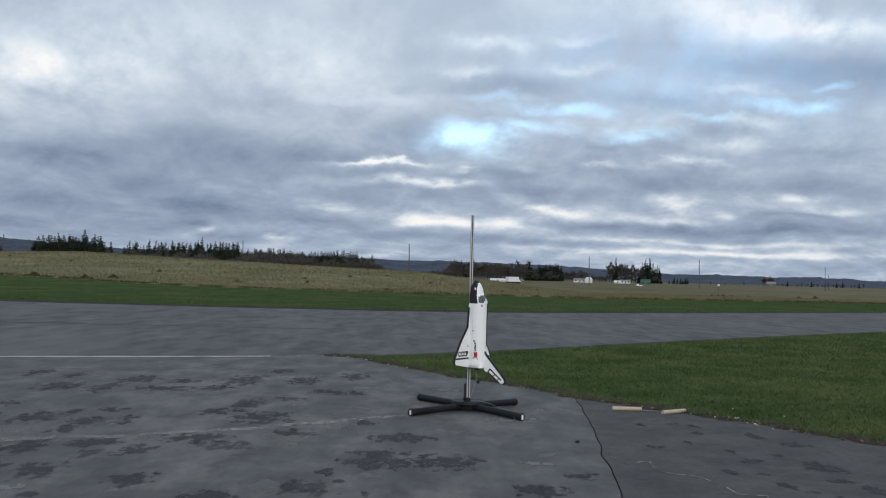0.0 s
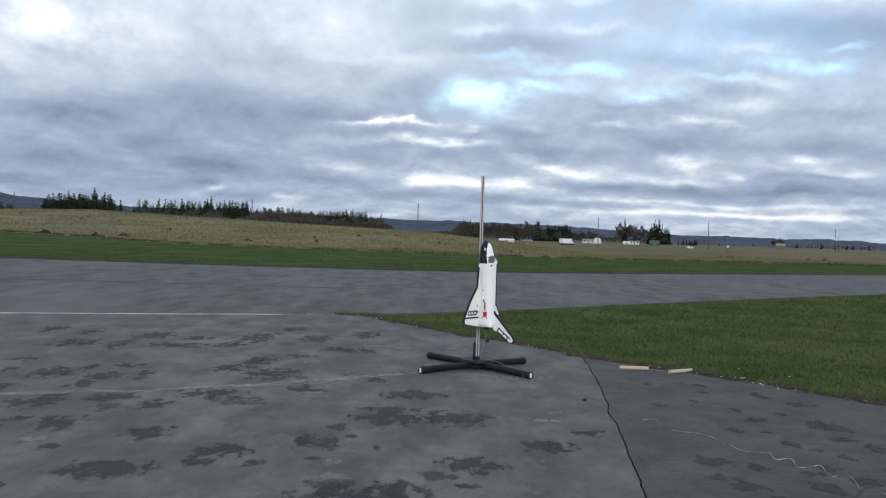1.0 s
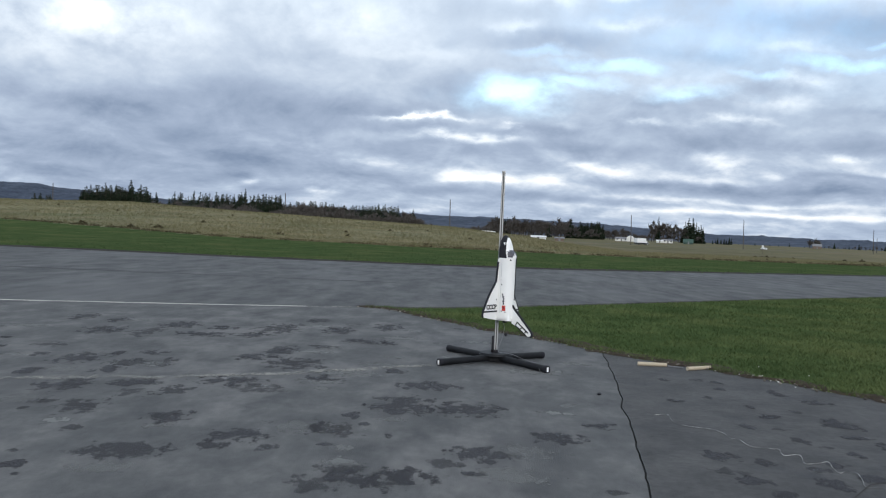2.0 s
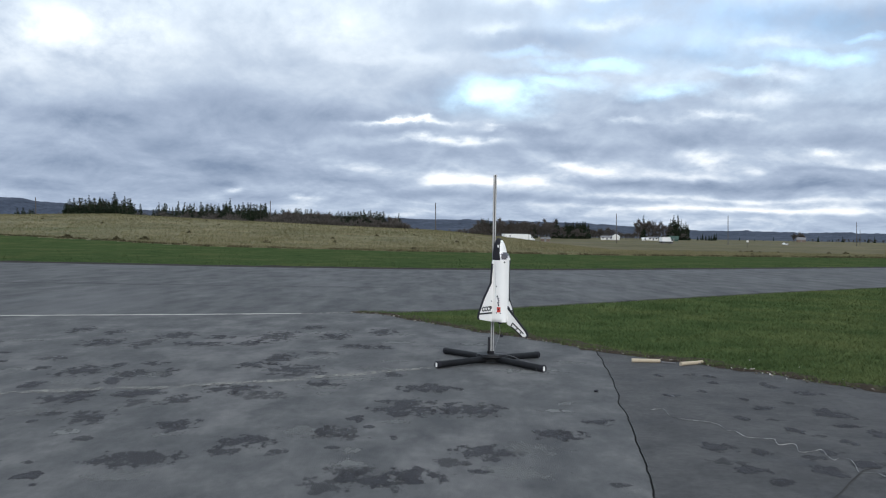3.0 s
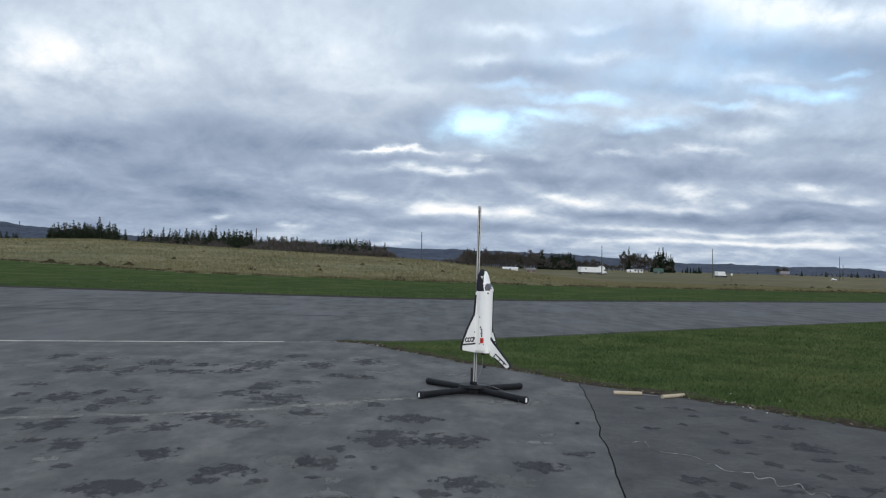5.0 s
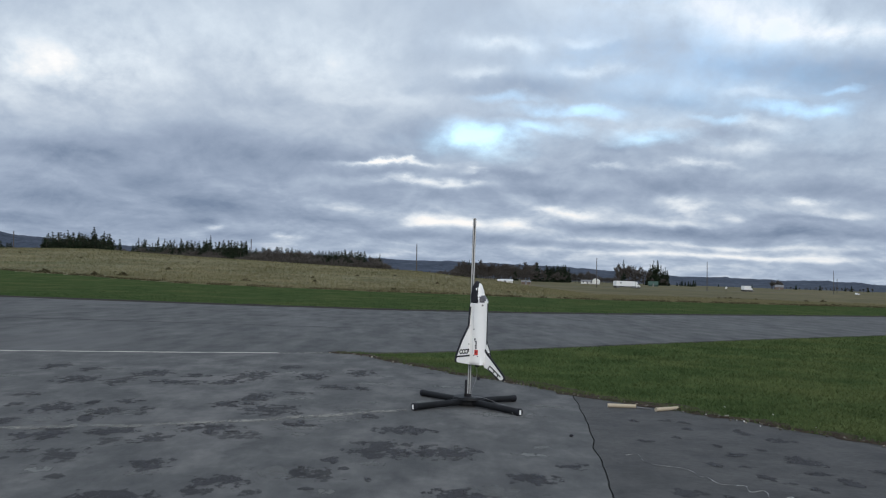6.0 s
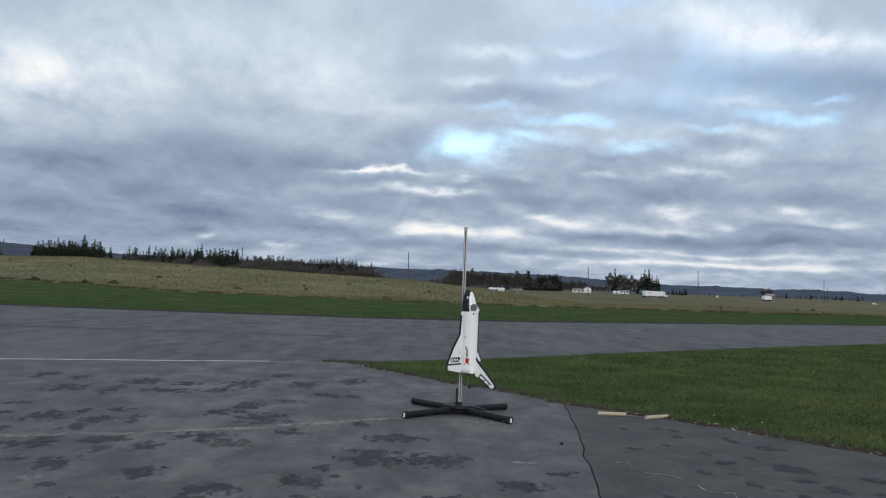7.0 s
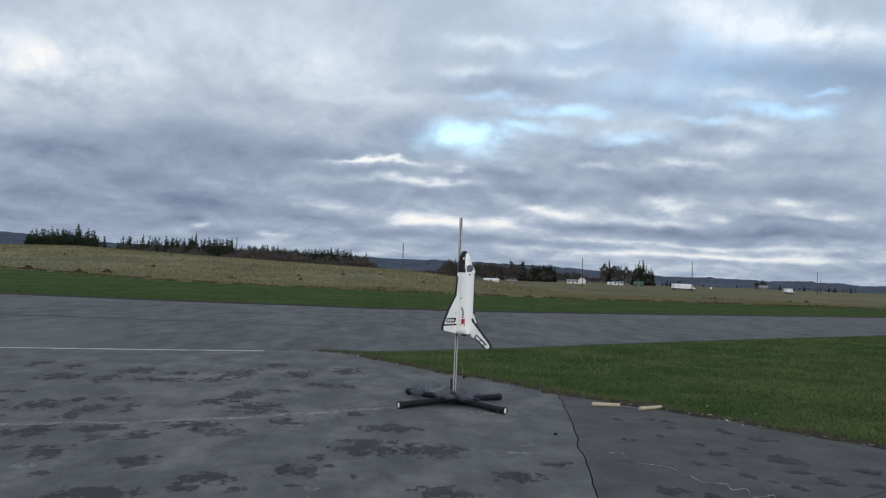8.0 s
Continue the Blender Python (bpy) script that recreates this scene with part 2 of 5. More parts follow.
GRASS = material("grass", [(0.32, (0.050, 0.079, 0.031)), (0.5, (0.073, 0.107, 0.043)), (0.68, (0.104, 0.134, 0.056))], 0.7, 8, 0.8, vary=0.13,
                 stain=(0.22, 0.48, 0.72, (0.135, 0.150, 0.062), 0.6), gloss=0.0)
TURF = material("turf", [(0.32, (0.034, 0.057, 0.023)), (0.5, (0.052, 0.079, 0.031)), (0.68, (0.075, 0.098, 0.040))], 0.7, 8, 0.8,
                 stain=(0.22, 0.48, 0.72, (0.112, 0.118, 0.050), 0.55), grain=(9.0, 0.25), gloss=0.0)
STRIP_GRASS = material("strip_grass", [(0.32, (0.030, 0.055, 0.025)), (0.5, (0.048, 0.078, 0.034)), (0.68, (0.071, 0.098, 0.044))], 1.3, 6, 0.8,
                 stain=(0.22, 0.50, 0.75, (0.121, 0.112, 0.051), 0.55), gloss=0.0)
DRY_GRASS = material("dry_grass", [(0.3, (0.122, 0.115, 0.062)), (0.7, (0.210, 0.189, 0.110))], 0.10, 8, 0.9, vary=0.16,
                     stain=(0.03, 0.52, 0.66, (0.104, 0.118, 0.060), 0.5), gloss=0.08)
STRAW = material("straw", [(0.3, (0.116, 0.109, 0.058)), (0.7, (0.202, 0.182, 0.106))], 0.10, 8, 0.9,
                     stain=(0.03, 0.52, 0.66, (0.098, 0.112, 0.056), 0.5), grain=(0.4, 0.22), gloss=0.08)
# dead brush; also the dark blades that paint shadow at the meadow edge
BRUSH_AND_SHADE = material("brush", [(0.3, (0.040, 0.040, 0.022)), (0.7, (0.085, 0.070, 0.040))], 1.5, 5, 0.9, vary=0.4, gloss=0.08)
CONIFER = material("conifer_needles", [(0.3, (0.016, 0.026, 0.017)), (0.7, (0.036, 0.050, 0.030))], 0.8, 4, 0.9, vary=0.4, gloss=0.08)
TWIGS = material("bare_twigs", [(0.3, (0.066, 0.060, 0.056)), (0.7, (0.122, 0.112, 0.104))], 0.8, 4, 0.9, vary=0.3, gloss=0.08)
BARK = material("bark", [(0.3, (0.055, 0.047, 0.040)), (0.7, (0.120, 0.102, 0.086))], 3, 6, 0.95, gloss=0.08)
POLE_WOOD = material("pole_wood", [(0.3, (0.06, 0.052, 0.045)), (0.7, (0.11, 0.096, 0.085))], 2, 6, 0.9)
# forest colour shifted to blue-grey: the distance haze is painted in
HAZED_HILL = material("far_hill_with_haze", [(0.35, (0.043, 0.054, 0.078)), (0.65, (0.070, 0.085, 0.116))], 0.012, 8, 1.0, stretch=(1, 1, 3), grain=(0.05, 0.40), gloss=0.08)
WHITE = material("white_paint", [(0.3, (0.86, 0.86, 0.85)), (0.7, (0.91, 0.91, 0.90))], 6, 5, 0.42, clearcoat=0.1)
BLACK = material("black_paint", [(0.3, (0.012, 0.012, 0.016)), (0.7, (0.024, 0.024, 0.030))], 8, 5, 0.6, gloss=0.2)
WINDOW_GREY = material("grey_window_paint", [(0.3, (0.05, 0.05, 0.065)), (0.7, (0.09, 0.09, 0.11))], 8, 5, 0.4)
RED = material("red_paint", [(0.3, (0.50, 0.030, 0.020)), (0.7, (0.62, 0.050, 0.035))], 20, 4, 0.5)
FOAM = material("black_pipe", [(0.3, (0.006, 0.0065, 0.008)), (0.7, (0.015, 0.016, 0.019))], 7, 6, 0.6, gloss=0.22, bump=0.15, bump_scale=50)
ALUMINIUM = material("aluminium", [(0.3, (0.34, 0.35, 0.36)), (0.7, (0.46, 0.47, 0.48))], 4, 6, 0.5, 0.45, stretch=(20, 20, 1))
SLOT = material("rail_slot", [(0.3, (0.02, 0.02, 0.02)), (0.7, (0.045, 0.045, 0.045))], 4, 4, 0.7)
WOOD = material("weathered_stick", [(0.3, (0.36, 0.30, 0.21)), (0.7, (0.55, 0.47, 0.36))], 9, 7, 0.8, stretch=(1, 8, 8))
WHITE_STONE = material("white_stone", [(0.3, (0.52, 0.51, 0.48)), (0.7, (0.74, 0.73, 0.70))], 30, 4, 0.8)
WIRE = material("pale_wire", [(0.46, (0.09, 0.09, 0.09)), (0.58, (0.56, 0.55, 0.53))], 4.5, 3, 0.5)
TRUCK_WHITE = material("truck_white", [(0.3, (0.74, 0.75, 0.75)), (0.7, (0.84, 0.84, 0.83))], 0.7, 5, 0.4)
TYRE = material("tyre", [(0.3, (0.012, 0.012, 0.013)), (0.7, (0.03, 0.03, 0.03))], 6, 4, 0.8)
GLASS_DARK = material("dark_glass", [(0.3, (0.02, 0.025, 0.03)), (0.7, (0.035, 0.04, 0.05))], 2, 3, 0.1)
SIDING = material("white_siding", [(0.3, (0.66, 0.66, 0.64)), (0.7, (0.80, 0.80, 0.78))], 0.8, 6, 0.7, stretch=(1, 1, 6))
ROOF_GREY = material("grey_roof", [(0.3, (0.14, 0.14, 0.15)), (0.7, (0.24, 0.24, 0.25))], 1.2, 6, 0.8)
ROOF_PALE = material("pale_metal_roof", [(0.3, (0.58, 0.59, 0.60)), (0.7, (0.72, 0.72, 0.72))], 0.8, 6, 0.5)
GREEN_SHEET = material("green_sheeting", [(0.3, (0.028, 0.065, 0.051)), (0.7, (0.046, 0.090, 0.071))], 1.2, 5, 0.7)
BROWN_WALL = material("brown_boards", [(0.3, (0.12, 0.085, 0.065)), (0.7, (0.20, 0.15, 0.12))], 1.2, 5, 0.8)


def smoke_material():
    """A thin blue-grey veil, a little uneven."""
    mat = bpy.data.materials.new("thin_smoke")
    mat.use_nodes = True
    nt = mat.node_tree
    bsdf, out = nt.nodes["Principled BSDF"], nt.nodes["Material Output"]
    bsdf.inputs["Base Color"].default_value, bsdf.inputs["Roughness"].default_value = (0.130, 0.142, 0.172, 1), 1.0
    bsdf.inputs["Specular IOR Level"].default_value = 0.0
    clear = nt.nodes.new("ShaderNodeBsdfTransparent")
    tex = nt.nodes.new("ShaderNodeTexNoise")
    tex.inputs["Scale"].default_value, tex.inputs["Detail"].default_value = 9.0, 3.0
    co = nt.nodes.new("ShaderNodeTexCoord")
    nt.links.new(co.outputs["Object"], tex.inputs["Vector"])
    mr = nt.nodes.new("ShaderNodeMapRange")
    mr.inputs[1].default_value, mr.inputs[2].default_value, mr.inputs[3].default_value, mr.inputs[4].default_value = 0.30, 0.66, 0.14, 0.46
    nt.links.new(tex.outputs[0], mr.inputs[0])
    mix = nt.nodes.new("ShaderNodeMixShader")
    nt.links.new(mr.outputs[0], mix.inputs[0])
    nt.links.new(clear.outputs[0], mix.inputs[1])
    nt.links.new(bsdf.outputs[0], mix.inputs[2])
    nt.links.new(mix.outputs[0], out.inputs["Surface"])
    return mat


SMOKE = smoke_material()


def stain_material(mat):
    """Ragged remnants of sealer: full in the middle, eaten away by noise towards the rim."""
    nt = mat.node_tree
    bsdf, out = nt.nodes["Principled BSDF"], nt.nodes["Material Output"]
    geo = nt.nodes.new("ShaderNodeNewGeometry")
    mp = nt.nodes.new("ShaderNodeMapping")
    mp.inputs["Scale"].default_value = (1.0, 0.55, 1.0)
    nt.links.new(geo.outputs["Position"], mp.inputs[0])
    tex = nt.nodes.new("ShaderNodeTexNoise")
    tex.inputs["Scale"].default_value, tex.inputs["Detail"].default_value, tex.inputs["Roughness"].default_value = 9.0, 7.0, 0.64
    nt.links.new(mp.outputs[0], tex.inputs["Vector"])
    full = nt.nodes.new("ShaderNodeAttribute")
    full.attribute_name = "fullness"
    add = nt.nodes.new("ShaderNodeMath")
    add.operation = "MULTIPLY_ADD"
    add.inputs[1].default_value = 0.38
    nt.links.new(full.outputs["Fac"], add.inputs[0])
    big = nt.nodes.new("ShaderNodeMath")
    big.operation = "MULTIPLY"
    big.inputs[1].default_value = 1.7
    nt.links.new(tex.outputs[0], big.inputs[0])
    nt.links.new(big.outputs[0], add.inputs[2])
    mr = nt.nodes.new("ShaderNodeMapRange")
    mr.inputs[1].default_value, mr.inputs[2].default_value = 0.97, 1.11
    nt.links.new(add.outputs[0], mr.inputs[0])
    info = nt.nodes.new("ShaderNodeObjectInfo")
    mr2 = nt.nodes.new("ShaderNodeMapRange")
    mr2.inputs[3].default_value, mr2.inputs[4].default_value = 0.38, 0.85
    nt.links.new(info.outputs["Random"], mr2.inputs[0])
    mul = nt.nodes.new("ShaderNodeMath")
    mul.operation = "MULTIPLY"
    nt.links.new(mr.outputs[0], mul.inputs[0])
    nt.links.new(mr2.outputs[0], mul.inputs[1])
    clear = nt.nodes.new("ShaderNodeBsdfTransparent")
    mix = nt.nodes.new("ShaderNodeMixShader")
    nt.links.new(mul.outputs[0], mix.inputs[0])
    nt.links.new(clear.outputs[0], mix.inputs[1])
    nt.links.new(bsdf.outputs[0], mix.inputs[2])
    nt.links.new(mix.outputs[0], out.inputs["Surface"])
    return mat


SEALER = stain_material(SEALER_BASE)
LINE_WORN = stain_material(material("worn_line_paint", [(0.35, (0.22, 0.215, 0.20)), (0.66, (0.42, 0.40, 0.36))], 8, 7, 0.85, gloss=0.2))
PALE = stain_material(material("pale_wear", [(0.35, (0.165, 0.168, 0.165)), (0.66, (0.235, 0.235, 0.225))], 8, 7, 0.85, bump=0.3, bump_scale=100, gloss=0.2))

# ---- mesh helpers ----


def mesh_of(name, bm, *mats, smooth=False):
    me = bpy.data.meshes.new(name)
    bm.to_mesh(me)
    bm.free()
    for mt in mats:
        me.materials.append(mt)
    if smooth:
        me.polygons.foreach_set("use_smooth", [True] * len(me.polygons))
    return me


def part(name, bm, mat, parent=None, label="", smooth=False, at=None):
    ob = new(name, bm if isinstance(bm, bpy.types.Mesh) else mesh_of(name, bm, *(mat if isinstance(mat, tuple) else (mat,)), smooth=smooth))
    if parent is not None:
        ob.parent = parent
    if at is not None:
        ob.matrix_basis = at
    return tagged(ob, label) if label else ob


def stuff_mesh(name, verts, faces, mat):
    me = bpy.data.meshes.new(name)
    me.from_pydata(verts, [], faces)
    me.materials.append(mat)
    return me


def add_box(bm, x0, x1, y0, y1, z0, z1, bevel=0.0):
    r = bmesh.ops.create_cube(bm, size=1.0, matrix=Matrix.Translation(((x0 + x1) / 2, (y0 + y1) / 2, (z0 + z1) / 2)) @ Matrix.Diagonal((x1 - x0, y1 - y0, z1 - z0, 1)))
    if bevel:
        edges = list({e for v in r["verts"] for e in v.link_edges})
        bmesh.ops.bevel(bm, geom=edges, offset=bevel, segments=2, affect="EDGES")
    return bm


def box(x0, x1, y0, y1, z0, z1, bevel=0.0):
    return add_box(bmesh.new(), x0, x1, y0, y1, z0, z1, bevel)


def add_rod(bm, a, b, r0, r1=None, seg=12):
    a, b = Vector(a), Vector(b)
    turn = (b - a).to_track_quat("Z", "Y").to_matrix().to_4x4()
    bmesh.ops.create_cone(bm, cap_ends=True, segments=seg, radius1=r0, radius2=r0 if r1 is None else r1, depth=(b - a).length,
                          matrix=Matrix.Translation((a + b) / 2) @ turn)
    return bm


def rod(a, b, r0, r1=None, seg=12):
    return add_rod(bmesh.new(), a, b, r0, r1, seg)


def plate(outline, thick, axis="y"):
    """A flat plate of that outline (in the x z plane for axis y, in x y for z), with its thickness."""
    bm = bmesh.new()
    turn = (lambda p, d: (p[0], d, p[1])) if axis == "y" else (lambda p, d: (p[0], p[1], d)) if axis == "z" else (lambda p, d: (d, p[0], p[1]))
    f = bm.faces.new([bm.verts.new(turn(p, -thick / 2)) for p in outline])
    ex = bmesh.ops.extrude_face_region(bm, geom=[f])
    off = Vector(turn((0, 0), thick))
    bmesh.ops.translate(bm, vec=off, verts=[g for g in ex["geom"] if isinstance(g, bmesh.types.BMVert)])
    bmesh.ops.recalc_face_normals(bm, faces=bm.faces[:])
    return bm


def empty(name, at=None):
    ob = new(name)
    ob.empty_display_size = 0.2
    if at is not None:
        ob.matrix_basis = at
    return ob


def smooth01(t):
    t = min(1.0, max(0.0, t))
    return t * t * (3 - 2 * t)


def lerp(table, u):
    if u <= table[0][0]:
        return table[0][1]
    for (a, p), (b, q) in zip(table, table[1:]):
        if u <= b:
            return p + (q - p) * (u - a) / (b - a)
    return table[-1][1]


# ---- the ground ----
RISE = [(-0.7, 4.2), (-0.49, 4.5), (-0.38, 5.1), (-0.27, 4.1), (-0.164, 3.4), (-0.022, 2.4), (0.054, 1.1), (0.12, -0.6), (0.17, -1.6), (0.8, -1.7)]


def ground_z(x, y):
    """Level airfield; the meadow behind it swells to one side and drops gently towards the highway."""
    if y < 60:
        return -0.03
    u = x / y
    top = lerp(RISE, max(-0.7, min(0.8, u)))
    z = top * smooth01((y - 62) / 165)
    if y > 235:
        z += (-1.7 - top) * smooth01((y - 235) / 130)
        z += 1.2 * smooth01((y - 620) / 230)
    return z - 0.03 * (1 - smooth01((y - 60) / 20))


def build_ground():
    rings = [0.0, 3.0]
    while rings[-1] < 4900:
        r = rings[-1]
        rings.append(r * (1.014 if 70 < r < 125 else 1.045 if r < 500 else 1.08))
    around = 420
    verts, faces = [], []
    for r in rings:
        for k in range(around):
            a = 2 * math.pi * k / around
            x, y = r * math.sin(a), r * math.cos(a)
            verts.append((x, y, ground_z(x, y)))
    for i in range(len(rings) - 1):
        for k in range(around):
            p, q = i * around + k, i * around + (k + 1) % around
            faces.append((p, q, q + around, p + around))
    me = stuff_mesh("ground", verts, faces, TURF)
    me.materials.append(STRAW)
    me.materials.append(FIELD)
    for p in me.polygons:
        x, y = p.center[0], p.center[1]
        edge = brown_edge(x)
        if y > edge:
            far = 175 + 25 * noise.noise(Vector((x * 0.02, 0.0, 3.0)))
            p.material_index = 2 if y > far and x / y > 0.02 else 1
    me.polygons.foreach_set("use_smooth", [True] * len(me.polygons))
    ob = new("ground", me)
    tagged(ob, "mown green grass and straw-coloured meadow round the airfield", "ground", kind="structure")


def brown_edge(x):
    return lerp([(-120, 140), (-50, 100), (-22, 80), (-4, 77), (10, 79), (40, 96), (120, 150)], x) + 1.5 * noise.noise(Vector((x * 0.25, 1.0, 0.0)))


FIELD = material("winter_field", [(0.3, (0.086, 0.078, 0.037)), (0.7, (0.142, 0.124, 0.066))], 0.02, 6, 0.9,
                 stain=(0.006, 0.5, 0.62, (0.16, 0.13, 0.075), 0.6), grain=(0.10, 0.3), gloss=0.08)
build_ground()


def ragged(points, step, size, seed):
    """A polyline cut into short steps and pushed about a little, like a crumbling edge."""
    out = []
    for (x0, y0), (x1, y1) in zip(points, points[1:]):
        n = max(1, int(math.hypot(x1 - x0, y1 - y0) / step))
        for k in range(n):
            x, y = x0 + (x1 - x0) * k / n, y0 + (y1 - y0) * k / n
            w = size * (noise.noise(Vector((x * 1.9, y * 1.9, seed))) + 0.6 * noise.noise(Vector((x * 6, y * 6, seed))))
            d = math.hypot(x1 - x0, y1 - y0)
            out.append((x - w * (y1 - y0) / d, y + w * (x1 - x0) / d))
    return out + [points[-1]]


FAR_EDGE = ragged([(-260, 44), (-60, 40.6), (-19.5, 40.0), (-10.6, 39.7), (-2, 40.2), (4, 42.0), (8.8, 44.7), (28, 57.0), (90, 98)], 0.8, 0.14, 1)
WEDGE_FAR = ragged([(70, 77), (16.2, 33.1), (9.9, 27.9), (5.5, 24.0), (3.0, 21.7), (1.1, 20.05), (-0.2, 19.0), (-1.35, 18.42), (-1.95, 18.28)], 0.4, 0.10, 2)
WEDGE_NEAR = ragged([(-2.1, 18.1), (-1.55, 17.85), (-1.0, 17.1), (-0.18, 15.75), (0.45, 14.9), (1.07, 14.1), (1.96, 12.75)], 0.10, 0.12, 3)
WEDGE_SIDE = ragged([(1.98, 12.7), (3.04, 11.58), (4.03, 10.4), (4.7, 9.5), (6.6, 7.0), (9.5, 3.5), (16, -5)], 0.10, 0.12, 4)
SEAM = ragged([(1.97, 12.72), (1.90, 11.9), (1.77, 10.4), (1.70, 9.7), (1.58, 8.8), (1.53, 8.2), (1.46, 7.54), (1.40, 6.9), (1.31, 6.24), (1.1, 4.5), (0.8, 1.5), (0.3, -10)], 0.12, 0.022, 5)


def slab(name, outline, top, mat, label, thick=0.05):
    bm = bmesh.new()
    f = bm.faces.new([bm.verts.new((x, y, top)) for x, y in outline])
    if f.normal.z < 0:
        f.normal_flip()
    bm.normal_update()
    ex = bmesh.ops.extrude_face_region(bm, geom=[f])
    bmesh.ops.translate(bm, vec=(0, 0, -thick), verts=[g for g in ex["geom"] if isinstance(g, bmesh.types.BMVert)])
    bmesh.ops.triangulate(bm, faces=bm.faces[:])
    bmesh.ops.recalc_face_normals(bm, faces=bm.faces[:])
    ob = part(name, bm, mat)
    return tagged(ob, label, name, kind="structure")


LINE_FAR = [(-40, 7.0), (-7.84, 16.2), (-6.32, 16.64), (-4.72, 17.1), (-2.56, 17.82), (-2.1, 18.1)]
apron = slab("pavement", [(-260, -56), (-40, 6.8)] + LINE_FAR[1:-1] + WEDGE_NEAR + [(x - 0.007, y) for x, y in SEAM], 0.0, ASPHALT,
             "weathered grey asphalt apron with blotchy old sealer")
side = slab("pavement", WEDGE_SIDE + [(16, -10)] + [(x + 0.007, y) for x, y in reversed(SEAM)], 0.0, ASPHALT_NEW, "darker asphalt strip beside the apron")
runway = slab("runway", [(-260, -55.9), (-40, 6.8 + 0.03)] + [(x, y + 0.03) for x, y in LINE_FAR[1:-1]] + [(-2.1, 18.14)] + list(reversed(WEDGE_FAR)) + list(reversed(FAR_EDGE)), -0.001, RUNWAY,
              "wide grey asphalt taxiway, streaked and worn")
bed = slab("joint_bed", [(-1.8, 17.9), (2.2, 12.9), (1.7, 6), (0.8, -10), (-0.2, -10), (1.0, 6), (1.5, 12.4), (-2.4, 17.6), (-40, 6.6), (-40, 7.1)], -0.02, CRACK_AND_SHADE, "dark dirt in the open joint of the asphalt", 0.02)

# ---- painted lines, sealer blotches ----


def strip(name, pts, width, z, mat, label, wob=0.02):
    bm = bmesh.new()
    line = ragged(pts, 0.25, wob, 9)
    rows = []
    for k, (x, y) in enumerate(line):
        a, b = line[max(0, k - 1)], line[min(len(line) - 1, k + 1)]
        d = Vector((b[0] - a[0], b[1] - a[1])).normalized()
        w = width / 2 * (1 + 0.5 * noise.noise(Vector((x * 4, y * 4, 2.0))))
        rows.append((bm.verts.new((x - d.y * w, y + d.x * w, z)), bm.verts.new((x + d.y * w, y - d.x * w, z))))
    for (a, b), (c, d) in zip(rows, rows[1:]):
        bm.faces.new((a, b, d, c))
    ob = part(name, bm, mat)
    if mat is LINE_WORN:
        ob.data.attributes.new("fullness", "FLOAT", "POINT").data.foreach_set("value", [0.62] * len(ob.data.vertices))
    return tagged(ob, label, "line", kind="structure")


strip("edge_line", [(-30, 9.75), (-7.84, 16.12), (-6.32, 16.56), (-4.72, 17.02), (-3.0, 17.57)], 0.14, 0.004, PAINT_LINE, "faded pale line at the edge of the apron")
strip("edge_line", [(-3.0, 17.57), (-2.56, 17.72), (-2.2, 17.95)], 0.13, 0.004, LINE_WORN, "worn end of the pale apron edge line")
strip("joint_line", [(-9, 6.6), (-4.17, 8.65), (-3.4, 9.0), (-2.95, 9.06), (-2.44, 9.38)], 0.17, 0.004, LINE_WORN, "faded pale line across the apron")
strip("joint_line", [(-2.44, 9.38), (-2.08, 9.54), (-1.8, 9.66), (-1.48, 9.96), (-1.15, 10.14), (-0.69, 10.5), (-0.3, 10.75)], 0.14, 0.0042, LINE_WORN, "last faint piece of the faded apron line", 0.03)

strip("tar_seam", [(-24, 25.2), (-12.5, 25.7), (-5.7, 26.1), (-2.0, 26.4)], 0.22, 0.004, SEALER_DARK, "dark tarred seam along the taxiway", 0.08)

BLOTS_NEAREST = [(-2.60, 5.58, 0.03, 0.05), (-0.81, 5.72, 0.16, 0.18), (-2.71, 5.77, 0.08, 0.13), (1.07, 5.84, 0.11, 0.05), (-0.36, 5.86, 0.16, 0.22), (-0.55, 5.87, 0.21, 0.19),
    (-0.27, 5.97, 0.20, 0.19), (2.16, 6.00, 0.11, 0.10), (-0.68, 6.07, 0.16, 0.12), (-2.87, 6.10, 0.04, 0.05), (0.16, 6.12, 0.09, 0.07), (-2.21, 6.24, 0.29, 0.25),
    (2.03, 6.29, 0.12, 0.11), (2.58, 6.32, 0.10, 0.15), (-0.01, 6.33, 0.12, 0.12), (-1.67, 6.50, 0.11, 0.13), (1.94, 6.51, 0.12, 0.10), (2.93, 6.51, 0.13, 0.11),
    (-1.32, 6.54, 0.09, 0.10), (0.23, 6.65, 0.23, 0.21), (2.61, 6.67, 0.08, 0.13), (-0.91, 6.70, 0.06, 0.07), (-2.79, 6.81, 0.09, 0.13), (2.29, 6.83, 0.07, 0.12)]
